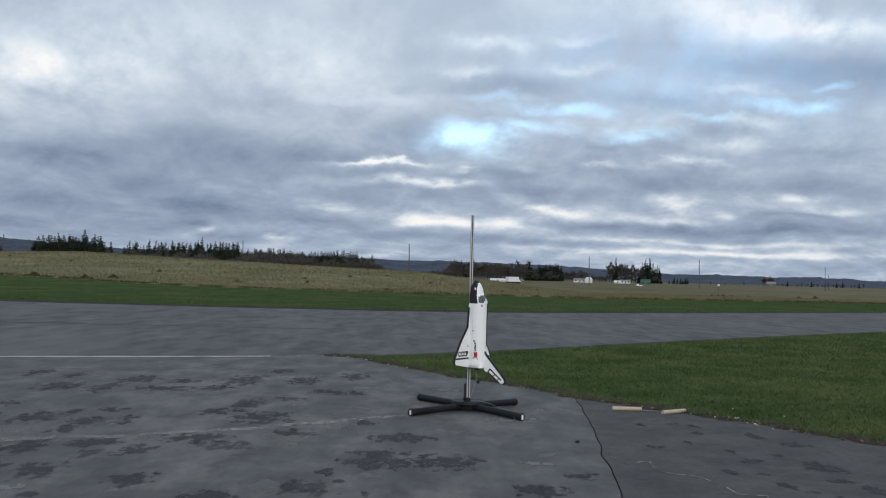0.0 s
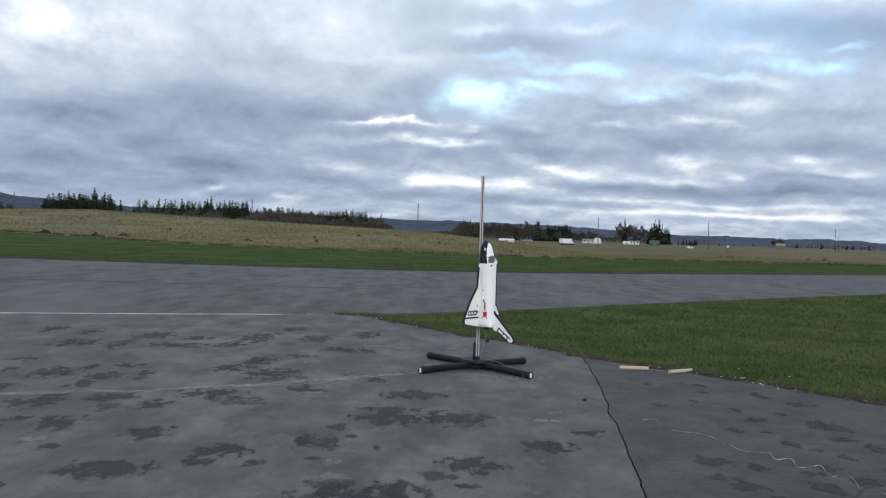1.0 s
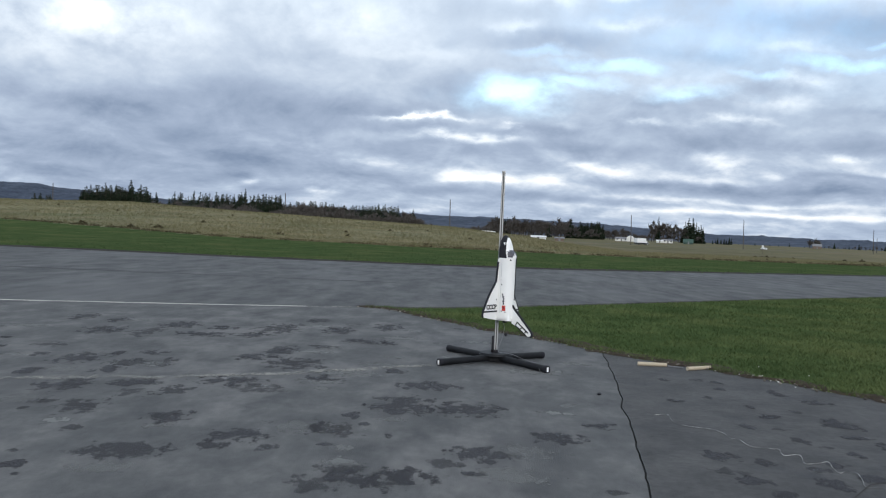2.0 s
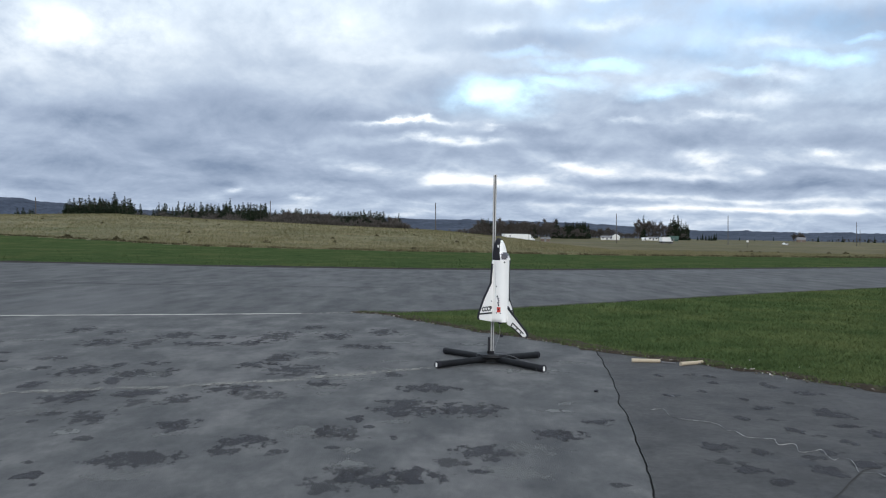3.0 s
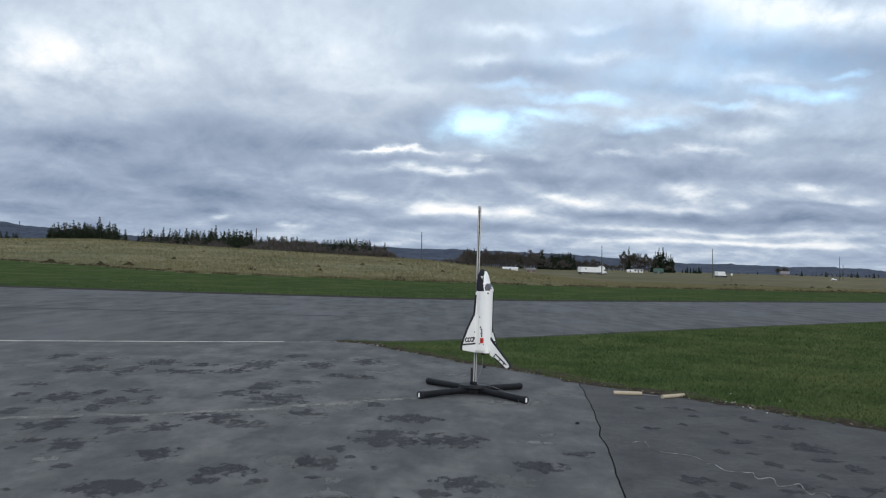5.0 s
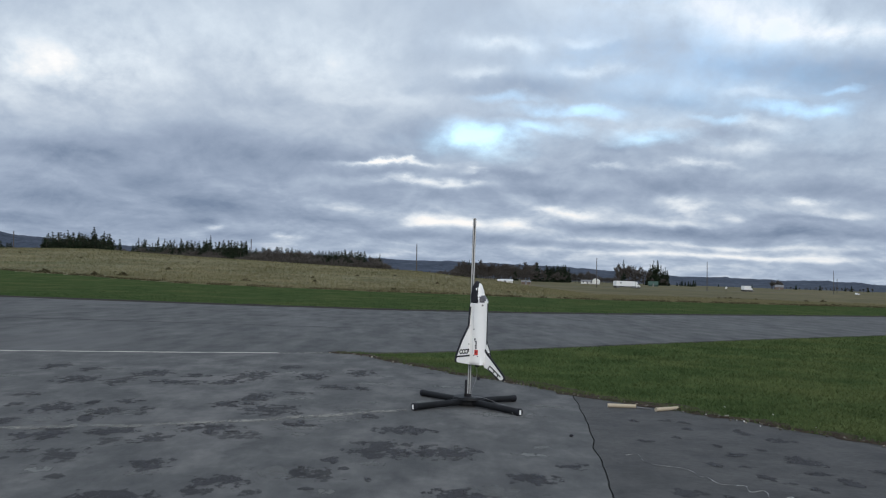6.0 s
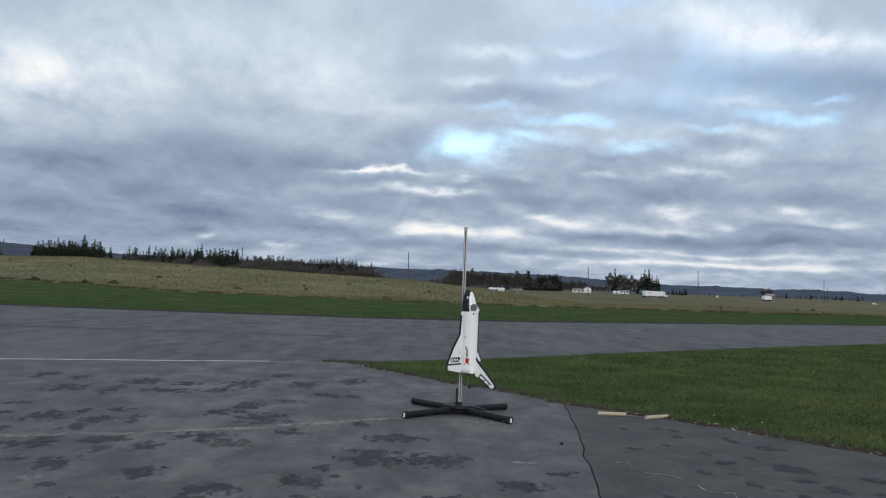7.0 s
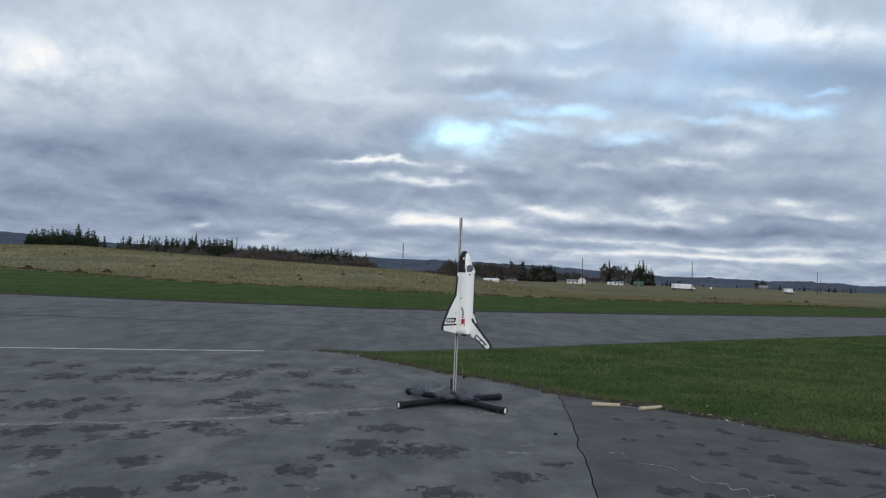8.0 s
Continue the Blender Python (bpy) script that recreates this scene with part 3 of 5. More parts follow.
BLOTS_NEAR = [(-1.58, 6.84, 0.23, 0.19), (3.28, 6.88, 0.09, 0.11), (2.80, 6.88, 0.09, 0.09), (2.01, 6.97, 0.13, 0.14), (-0.81, 7.05, 0.13, 0.11), (-0.48, 7.10, 0.04, 0.10),
    (0.85, 7.13, 0.03, 0.10), (-1.06, 7.21, 0.07, 0.20), (3.10, 7.23, 0.07, 0.09), (-0.96, 7.24, 0.17, 0.20), (0.82, 7.29, 0.21, 0.21), (-2.26, 7.35, 0.16, 0.26),
    (0.89, 7.38, 0.05, 0.08), (-3.45, 7.39, 0.04, 0.06), (-0.70, 7.42, 0.05, 0.07), (2.96, 7.43, 0.08, 0.05), (3.51, 7.51, 0.09, 0.19), (-3.08, 7.58, 0.18, 0.30),
    (2.81, 7.61, 0.10, 0.10), (-3.45, 7.70, 0.10, 0.13), (-0.84, 7.74, 0.08, 0.12), (1.25, 7.81, 0.15, 0.12), (3.39, 7.86, 0.13, 0.08), (2.81, 8.05, 0.09, 0.07)]
BLOTS_MIDDLE = [(2.56, 8.13, 0.06, 0.10), (0.12, 8.22, 0.30, 0.31), (-2.89, 8.23, 0.15, 0.19), (-0.44, 8.26, 0.30, 0.42), (3.44, 8.39, 0.16, 0.24), (-3.61, 8.46, 0.23, 0.34),
    (-2.57, 8.48, 0.14, 0.25), (2.89, 8.63, 0.11, 0.10), (-3.06, 8.74, 0.24, 0.20), (-1.90, 8.81, 0.29, 0.22), (3.22, 8.89, 0.08, 0.09), (2.85, 9.04, 0.07, 0.12),
    (-2.25, 9.11, 0.30, 0.25), (-4.27, 9.12, 0.11, 0.24), (2.23, 9.19, 0.05, 0.06), (2.14, 9.22, 0.05, 0.08), (-0.27, 9.34, 0.26, 0.24), (-3.57, 9.40, 0.12, 0.29),
    (3.66, 9.49, 0.13, 0.14), (-1.38, 9.53, 0.22, 0.18), (2.56, 9.54, 0.05, 0.12), (-3.12, 9.84, 0.08, 0.11), (-3.53, 9.91, 0.19, 0.28), (3.41, 9.95, 0.10, 0.15)]
BLOTS_BEHIND = [(-4.16, 10.06, 0.24, 0.40), (2.84, 10.07, 0.06, 0.08), (-4.66, 10.19, 0.10, 0.16), (-3.20, 10.20, 0.09, 0.18), (-0.70, 10.21, 0.14, 0.20), (-1.84, 10.40, 0.33, 0.40),
    (2.34, 10.49, 0.05, 0.10), (-3.88, 10.50, 0.08, 0.17), (2.92, 10.51, 0.07, 0.11), (2.74, 10.61, 0.07, 0.13), (-3.55, 10.71, 0.14, 0.17), (-2.41, 10.75, 0.19, 0.25),
    (-4.89, 10.94, 0.19, 0.21), (-2.20, 11.30, 0.19, 0.45), (-1.73, 11.87, 0.22, 0.18), (-0.98, 12.56, 0.11, 0.21), (-4.31, 12.58, 0.16, 0.62), (-4.90, 12.61, 0.29, 0.45),
    (-3.51, 12.62, 0.36, 0.24), (-1.32, 12.65, 0.30, 0.24), (-2.91, 12.78, 0.17, 0.28), (-3.48, 13.42, 0.19, 0.24), (-4.16, 13.56, 0.24, 0.40), (-2.71, 13.64, 0.29, 0.73)]
BLOTS_FAR = [(-5.19, 13.79, 0.17, 0.33), (-1.83, 13.81, 0.23, 0.42), (-5.81, 14.07, 0.19, 0.43), (-1.15, 14.55, 0.22, 0.46), (-2.34, 15.03, 0.17, 0.34)]


def blot_mesh():
    """One flat fan, full in the middle and thin at its rim."""
    n, rings = 28, (1.0, 0.66, 0.33)
    verts, faces = [(0.0, 0.0, 0.0)], []
    for r in rings:
        verts += [(r * math.cos(2 * math.pi * k / n), r * math.sin(2 * math.pi * k / n), 0.0) for k in range(n)]
    for j in range(2):
        for k in range(n):
            a, b = 1 + j * n + k, 1 + j * n + (k + 1) % n
            faces.append((a, b, b + n, a + n))
    faces += [(0, 1 + 2 * n + k, 1 + 2 * n + (k + 1) % n) for k in range(n)]
    me = stuff_mesh("sealer_patch", verts, faces, SEALER)
    att = me.attributes.new("fullness", "FLOAT", "POINT")
    att.data.foreach_set("value", [1.0] + [0.0] * n + [0.42] * n + [0.8] * n)
    return me


def place_blots():
    rng = random.Random(4)
    me = blot_mesh()
    made = []

    taken = []

    def free(x, y, rx, ry, most):
        """Whether few enough patches already lie there."""
        if sum(abs(x - a) < rx + c and abs(y - b) < ry + d for a, b, c, d in taken) > most:
            return False
        taken.append((x, y, rx, ry))
        return True

    def blot(x, y, rx, ry):
        ob = part("sealer_patch", me, SEALER, side if x > lerp([(6, 1.3), (12.7, 1.95), (14, 9)], y) else apron)
        ob.matrix_basis = Matrix.Translation((x, y, 0.0012 + 0.00003 * len(made))) @ Matrix.Diagonal((rx, ry, 1, 1))
        made.append(ob)

    pale = me.copy()
    pale.materials[0] = PALE
    for _ in range(75):
        y = rng.uniform(5.4, 15.0)
        x = rng.gauss(-0.1, 0.9) if rng.random() < 0.6 else rng.uniform(-0.55, 0.1) * y
        if x > lerp([(5, 0.9), (8, 1.3), (10.4, 1.45), (12.2, 1.5), (13.2, 0.9), (15, 0.1)], y):
            continue
        k = rng.uniform(0.4, 1.0)
        if not free(x, y, 0.54 * k, 0.3 * k, 0):
            continue
        ob = part("worn_patch", pale, PALE, apron)
        ob.matrix_basis = Matrix.Translation((x, y, 0.0006 + 0.000005 * _)) @ Matrix.Diagonal((0.30 * k * rng.uniform(0.7, 1.8), 0.30 * k, 1, 1))
    for x, y, rx, ry in BLOTS_NEAREST + BLOTS_NEAR + BLOTS_MIDDLE + BLOTS_BEHIND + BLOTS_FAR:
        taken.append((x, y, rx, ry))
        blot(x, y, rx * 1.38, ry * 1.38)
    # more of the same past the ends of the mapped stretch
    for _ in range(600):
        y = rng.uniform(4.6, 17.0)
        x = rng.uniform(-1.0, 0.9) * y
        if -0.50 * y < x < 0.50 * y or y > lerp([(-20, 12.8), (-8, 15.9), (4.0, 10.0), (5, 8.6), (9, 3.2)], x):
            continue
        k = rng.uniform(0.4, 1.0) * (0.55 + y * 0.04)
        rx = 0.24 * k * rng.uniform(0.8, 1.8)
        if free(x, y, rx, 0.30 * k, 1):
            blot(x, y, rx, 0.30 * k)


place_blots()

# ---- grass ----


def inside_wedge(x, y):
    far = lerp([(-2.0, 18.25), (-1.4, 18.4), (-0.2, 19.0), (1.1, 20.05), (3.0, 21.7), (5.5, 24.0), (9.9, 27.9), (16.2, 33.1), (70, 77)], x)
    near = lerp([(-2.1, 18.2), (-1.55, 17.9), (-1.0, 17.1), (-0.18, 15.75), (1.07, 14.1), (1.98, 12.7), (3.04, 11.58), (4.03, 10.4), (4.7, 9.5), (6.6, 7.0), (9.5, 3.5)], x)
    edge = 0.22 + 0.28 * noise.noise(Vector((x * 2.3, y * 2.3, 12)))
    return near + edge < y < far - 0.05


def grass_blades():
    rng = random.Random(7)
    verts, faces = [], []

    def blade(x, y, z, h, w):
        a, l = rng.uniform(0, 6.283), rng.uniform(0.3, 1.3) * h
        b = rng.uniform(0, 6.283)
        i = len(verts)
        verts.extend(((x - w * math.cos(a), y - w * math.sin(a), z), (x + w * math.cos(a), y + w * math.sin(a), z), (x + l * math.cos(b), y + l * math.sin(b), z + h)))
        faces.append((i, i + 1, i + 2))

    n = 0
    while n < 120000:
        y = 9.0 + 26 * rng.random() ** 1.7
        x = rng.uniform(-1.6, 0.60 * y + 1)
        if not inside_wedge(x, y):
            continue
        n += 1
        thick = 0.6 + 0.6 * noise.noise(Vector((x * 0.9, y * 0.9, 4)))
        grow = y / 14
        blade(x, y, -0.03, rng.uniform(0.018, 0.046) * (0.8 + thick * 0.4), rng.uniform(0.005, 0.010) * max(1, grow))
    for x, y in WEDGE_NEAR + WEDGE_SIDE:
        lush = 0.9 + 1.6 * noise.noise(Vector((x * 2.3, y * 2.3, 12)))
        for _ in range(int(max(6, 74 * lush))):
            d = abs(rng.gauss(0, 0.13))
            px, py = x + d * 0.7 + rng.uniform(-0.1, 0.1), y + d * 0.7 + rng.uniform(-0.1, 0.1)
            if d > 0.02 and rng.random() < 0.8 and -2 < x < 7:
                blade(px, py, -0.015, rng.uniform(0.03, 0.085), rng.uniform(0.005, 0.010))
    for x, y in FAR_EDGE:
        if -45 < x < 60:
            for _ in range(16):
                blade(x + rng.uniform(-0.4, 0.4), y + abs(rng.gauss(0.12, 0.12)), -0.03, rng.uniform(0.05, 0.15), rng.uniform(0.02, 0.05))
    tagged(new("grass", stuff_mesh("grass", verts, faces, GRASS)), "short green winter grass with a ragged edge", "grass", kind="stuff")
    verts, faces = [], []
    for _ in range(60000):
        y = 40 + 70 * rng.random() ** 1.6
        x = rng.uniform(-0.6, 0.6) * y
        if lerp([(-60, 40.6), (-2, 40.3), (4, 42.1), (8.8, 44.8), (28, 57.2), (90, 98)], x) + 0.1 < y < brown_edge(x) + 1:
            blade(x, y, ground_z(x, y), rng.uniform(0.02, 0.05), rng.uniform(0.012, 0.030))
    tagged(new("grass", stuff_mesh("grass", verts, faces, STRIP_GRASS)), "mown green grass strip beyond the taxiway", "grass", kind="stuff")
    verts, faces = [], []
    for _ in range(170000):
        y = 76 + 160 * rng.random() ** 1.8
        x = rng.uniform(-0.62, 0.62) * y
        if y < brown_edge(x):
            continue
        patch = noise.noise(Vector((x * 0.06, y * 0.03, 8)))
        h = rng.uniform(0.08, 0.26) * (1 + 0.7 * patch)
        blade(x, y, ground_z(x, y) - 0.02, h, rng.uniform(0.025, 0.062) * y / 100)
    tagged(new("meadow_grass", stuff_mesh("meadow_grass", verts, faces, DRY_GRASS)), "tall straw-coloured dry meadow grass", "grass", kind="stuff")
    # dark blades added where the meadow edge throws its shadow on the strip
    verts, faces = [], []
    for _ in range(9000):
        x = rng.uniform(-60, 62)
        y = brown_edge(x) + rng.gauss(0.6, 0.5)
        if noise.noise(Vector((x * 0.55, 3.0, 6.0))) + 0.4 * noise.noise(Vector((x * 2.2, 3.0, 6.0))) > -0.12:
            blade(x, y, ground_z(x, y) - 0.02, rng.uniform(0.08, 0.24), rng.uniform(0.03, 0.06))
    tagged(new("rank_grass", stuff_mesh("rank_grass", verts, faces, BRUSH_AND_SHADE)), "dark blades standing in for shadow at the edge of the mown strip", "grass", kind="stuff")


grass_blades()


def edge_soil():
    """The crumbled strip of dirt and gravel between asphalt and grass."""
    rng = random.Random(3)
    bm = bmesh.new()
    line = WEDGE_NEAR + WEDGE_SIDE
    rows = []
    for k, (x, y) in enumerate(line):
        w = 0.30 + 0.28 * noise.noise(Vector((x * 1.5, y * 1.5, 6))) + 0.12 * noise.noise(Vector((x * 7, y * 7, 6)))
        o = max(0.0, 0.05 + 0.20 * noise.noise(Vector((x * 2.3, y * 2.3, 16))) + 0.12 * noise.noise(Vector((x * 9, y * 9, 16))))
        rows.append([bm.verts.new((x - 0.8 * o, y - 0.6 * o, 0.003)), bm.verts.new((x + 0.03, y + 0.02, 0.012 + 0.018 * rng.random())),
                     bm.verts.new((x + 0.8 * w, y + 0.6 * w, 0.008 + 0.012 * rng.random())), bm.verts.new((x + 0.8 * w + 0.1, y + 0.6 * w + 0.08, -0.035))])
    for a, b in zip(rows, rows[1:]):
        for i in range(3):
            bm.faces.new((a[i], a[i + 1], b[i + 1], b[i]))
    bmesh.ops.recalc_face_normals(bm, faces=bm.faces[:])
    tagged(part("soil", bm, SOIL), "crumbled brown dirt along the grass edge", "soil", kind="stuff")
    # far lip: raised and near-black, the shadow of the grass edge painted on
    bm = bmesh.new()
    rows = [[bm.verts.new((x, y - 0.10, 0.004)), bm.verts.new((x, y + 0.05, 0.065 + 0.03 * noise.noise(Vector((x * 1.3, 0, 5))))), bm.verts.new((x, y + 0.35 + 0.2 * noise.noise(Vector((x, y, 3))), -0.035))] for x, y in FAR_EDGE if -60 < x < 80]
    for a, b in zip(rows, rows[1:]):
        for i in range(2):
            bm.faces.new((a[i], a[i + 1], b[i + 1], b[i]))
    bmesh.ops.recalc_face_normals(bm, faces=bm.faces[:])
    tagged(part("soil", bm, CRACK_AND_SHADE), "dirt lip along the far edge of the taxiway, grass shade in its dark colour", "soil", kind="stuff")
    bm = bmesh.new()
    for k in range(700):
        x, y = rng.choice(line)
        if not (-2 < x < 6):
            continue
        s = rng.uniform(0.006, 0.020) * rng.choice((0.8, 1, 1.3))
        bmesh.ops.create_icosphere(bm, subdivisions=1, radius=s, matrix=Matrix.Translation((x + rng.uniform(-0.14, 0.12), y + rng.uniform(-0.14, 0.12), 0.012)) @ Matrix.Diagonal((1, rng.uniform(0.6, 1.3), 0.6, 1)))
    tagged(part("gravel", bm, GRAVEL), "loose pale gravel and crumbs of asphalt", "gravel", kind="stuff")


GRAVEL = material("gravel", [(0.40, (0.045, 0.038, 0.030)), (0.66, (0.24, 0.22, 0.19))], 6, 3, 0.9, vary=0.6)
edge_soil()

# ---- the highway and the far country ----
ROAD_AT, ROAD_WAY = Vector((45.3, 478.0, 0)), Vector((0.8228, 0.5683, 0))


def on_road(s, off=0.0):
    return ROAD_AT + ROAD_WAY * s + Vector((0.5683, -0.8228, 0)) * off


def build_road():
    bm = bmesh.new()
    for a, b in ((-700, -300), (-300, 0), (0, 300), (300, 1500)):
        p = [on_road(a, 3.5), on_road(b, 3.5), on_road(b, -8), on_road(a, -8)]
        bm.faces.new([bm.verts.new((v.x, v.y, -1.66)) for v in p])
    ob = part("road", bm, RUNWAY)
    tagged(ob, "two-lane asphalt highway beyond the meadow", "road", kind="structure")


build_road()


def build_hills():
    """Two wooded ridges round the valley, with distance haze in their colour."""
    for seed, dist, table, depth in (
        (1, 3300, [(-1.2, 95), (-0.489, 98), (-0.45, 86), (-0.344, 68), (-0.2, 62), (-0.14, 62), (-0.021, 55), (0.03, 56), (0.134, 51), (0.2, 40), (0.27, 29), (0.32, 31), (0.383, 27), (0.427, 31), (0.488, 23), (1.2, 22)], 700),
        (2, 2300, [(-1.2, 30), (-0.4, 30), (-0.1, 20), (0.1, 14), (0.25, 9), (0.4, 8), (0.6, 6), (1.2, 8)], 300)):
        verts, faces, n = [], [], 900
        for k in range(n + 1):
            u = -1.2 + 2.4 * k / n
            bump = 2.2 * noise.noise(Vector((u * 40, seed, 0))) + 1.8 * noise.noise(Vector((u * 140, seed, 1))) + 1.2 * abs(noise.noise(Vector((u * 420, seed, 2))))
            h = lerp(table, u) + bump * dist / 3300 * 1.6
            for f, e in ((1.0, 0.0), (1.06, 0.55), (1.12, 0.9), (1.16, 1.0), (1.35, 0.2)):
                y = dist * f / math.sqrt(1 + u * u) * 1.02
                verts.append((u * y, y, -4 + (h * f * 1.0 + 4) * e))
        for k in range(n):
            for j in range(4):
                a = k * 5 + j
                faces.append((a, a + 5, a + 6, a + 1))
        ob = new("hill", stuff_mesh("hill", verts, faces, HAZED_HILL))
        tagged(ob, "long low wooded hill across the valley, haze in its blue colour", "hill", kind="structure")


build_hills()


def tip_mesh(rng, bm, at, size, flat=0.5):
    """A small tuft of foliage: three crossed ragged leaves."""
    for _ in range(3):
        d = Vector((rng.uniform(-1, 1), rng.uniform(-1, 1), rng.uniform(-flat, flat))).normalized()
        e = d.cross(Vector((rng.uniform(-1, 1), rng.uniform(-1, 1), rng.uniform(-1, 1)))).normalized()
        bm.faces.new([bm.verts.new(Vector(at) + p) for p in (-d * size - e * size * 0.2, e * size * 0.5, d * size, -e * size * 0.45)])


def conifer(seed, height, width, sparse=0.0):
    """A spruce: tapered trunk, drooping whorls of needle tufts with gaps."""
    rng = random.Random(seed)
    tree = empty("conifer_tree")
    part("trunk", rod((0, 0, -0.3), (0, 0, height * 0.97), height * 0.018, height * 0.003, 7), BARK, tree)
    bm = bmesh.new()
    z = height * rng.uniform(0.03, 0.10)
    while z < height * 0.99:
        f = 1 - z / height
        reach = width * (0.05 + f ** 0.95) * rng.uniform(0.6, 1.1)
        for _ in range(max(3, int(4 + 5 * f))):
            if rng.random() < sparse:
                continue
            a, r = rng.uniform(0, 6.283), reach * rng.uniform(0.5, 1.1)
            for q in (0.35, 0.7, 1.0):
                tip_mesh(rng, bm, (r * q * math.cos(a), r * q * math.sin(a), z - r * q * 0.25), 0.20 + 0.50 * reach * q, 0.45)
        z += height * 0.036
    part("crown", bm, CONIFER, tree)
    tagged(tree, "dark green conifer tree with an uneven pointed crown", "tree")
    return tree


def bare_tree(seed, height, spread):
    """A leafless broadleaf tree: limbs that fork into a haze of twigs."""
    rng = random.Random(seed)
    tree = empty("bare_tree")
    bm, tw = bmesh.new(), bmesh.new()
    add_rod(bm, (0, 0, -0.3), (0, 0, height * 0.42), height * 0.022, height * 0.014, 7)

    def grow(at, way, length, r, level):
        end = at + way * length
        add_rod(bm, at, end, r, r * 0.6, 5)
        if level == 3:
            for _ in range(14):
                w = (way + Vector((rng.uniform(-1, 1), rng.uniform(-1, 1), rng.uniform(-0.5, 1)))).normalized() * length * rng.uniform(0.5, 1.1)
                s = w.cross(Vector((rng.uniform(-1, 1), rng.uniform(-1, 1), 0.1))).normalized() * 0.06
                b = at + way * length * rng.uniform(0.2, 1)
                tw.faces.new([tw.verts.new(p) for p in (b - s, b + s, b + w)])
            return
        for _ in range(4):
            w = (way * 0.8 + Vector((rng.uniform(-1, 1) * spread, rng.uniform(-1, 1) * spread, rng.uniform(0.1, 0.9)))).normalized()
            grow(at + way * length * rng.uniform(0.6, 1), w, length * rng.uniform(0.55, 0.8), r * 0.55, level + 1)

    for _ in range(8):
        w = Vector((rng.uniform(-1, 1) * spread, rng.uniform(-1, 1) * spread, 1.25)).normalized()
        grow(Vector((0, 0, height * rng.uniform(0.03, 0.40))), w, height * rng.uniform(0.16, 0.26), height * 0.009, 1)
    part("trunk", bm, BARK, tree)
    part("crown", tw, TWIGS, tree)
    tagged(tree, "leafless broadleaf tree with a grey-brown haze of twigs", "tree")
    return tree


def horizon(x):
    return 459.0 + 0.0297 * (x - 784)


def bearing(x):
    return (x - 784) / 1607.0


def place_trees():
    rng = random.Random(12)
    con = [conifer(20 + k, 16.0, (3.0, 3.4, 2.5, 3.2, 2.7)[k], (0.0, 0.08, 0.34, 0.15, 0.05)[k]) for k in range(5)]
    bare = [bare_tree(40 + k, 12.0, (0.55, 0.75, 0.95, 0.65)[k]) for k in range(4)]
    used = set()

    thicket = []

    def put(kind, pool, size, col, top, dist, wide=1.0):
        u = bearing(col)
        x, y = u * dist, dist
        base = ground_z(x, y)
        h = 1.6 + dist * (horizon(col) - top) / 1607.0 - base
        k = rng.randrange(len(pool))
        m = pose(x, y, base, 0, 0, rng.uniform(0, 360))
        ob = pool[k]
        if wide >= 1.4 and kind == "b" and ob in used:
            me = next(c for c in ob.children if c.name.startswith("crown")).data
            co = np.empty(len(me.vertices) * 3, np.float32)
            me.vertices.foreach_get("co", co)
            co = co.reshape(-1, 3) * (h / size * wide, h / size * wide, h / size)
            a = rng.uniform(0, 6.283)
            turn = np.array(((math.cos(a), math.sin(a), 0), (-math.sin(a), math.cos(a), 0), (0, 0, 1)))
            thicket.append(co @ turn + (x, y, base))
            return
        if ob not in used:
            used.add(ob)
            ob.matrix_basis = m
        else:
            ob = copy_thing(ob, m)
            tagged(ob, group="woods beyond the meadow")
        ob.scale = (h / size * wide, h / size * wide, h / size)

    def rowof(kind, a, b, n, top, spread, dist, wide=1.0):
        pool, size = (con, 16.0) if kind == "c" else (bare, 12.0)
        for k in range(n):
            put(kind, pool, size, a + (b - a) * (k + rng.uniform(0.1, 0.9)) / n, top + rng.uniform(-0.4, 1) * spread, dist + rng.uniform(-20, 40), wide)

    rowof("c", 86, 212, 62, 389, 14, 400, 1.25)
    for col, top in ((130, 381), (176, 374), (150, 384), (194, 383), (113, 384), (96, 386), (161, 387), (204, 391), (222, 396)):
        put("c", con, 16.0, col, top, 405, 0.95)
    rowof("b", 84, 228, 44, 402, 8, 390, 1.5)
    rowof("c", 0, 32, 12, 402, 8, 430, 1.2)
    rowof("b", 0, 80, 20, 408, 6, 430, 1.6)
    rowof("b", 226, 250, 8, 412, 6, 400, 1.5)
    rowof("b", 240, 345, 48, 406, 7, 400, 1.5)
    rowof("c", 244, 345, 26, 400, 12, 410, 1.1)
    rowof("c", 335, 448, 58, 402, 13, 410, 1.25)
    for col, top in ((255, 394), (290, 392), (301, 394), (382, 388), (375, 395), (330, 394), (318, 397), (397, 399), (415, 402), (362, 399)):
        put("c", con, 16.0, col, top, 405, 0.85)
    rowof("b", 330, 560, 76, 409, 8, 395, 1.5)
    for col, top in ((406, 404), (419, 402), (437, 403), (500, 410), (508, 408), (540, 413)):
        put("c", con, 16.0, col, top, 405, 0.9)
    rowof("c", 440, 535, 30, 411, 10, 420, 1.3)
    rowof("b", 470, 560, 26, 411, 4, 425, 1.4)
    rowof("c", 535, 655, 58, 417, 8, 430, 1.3)
    rowof("b", 535, 690, 64, 422, 8, 410, 1.5)
    for col, top in ((620, 412), (632, 412), (640, 417), (652, 418), (682, 420)):
        put("c", con, 16.0, col, top, 425, 1.0)
    rowof("b", 680, 815, 14, 441, 7, 460, 1.3)
    rowof("b", 815, 960, 44, 429, 12, 860, 1.2)
    rowof("c", 825, 850, 6, 430, 6, 860)
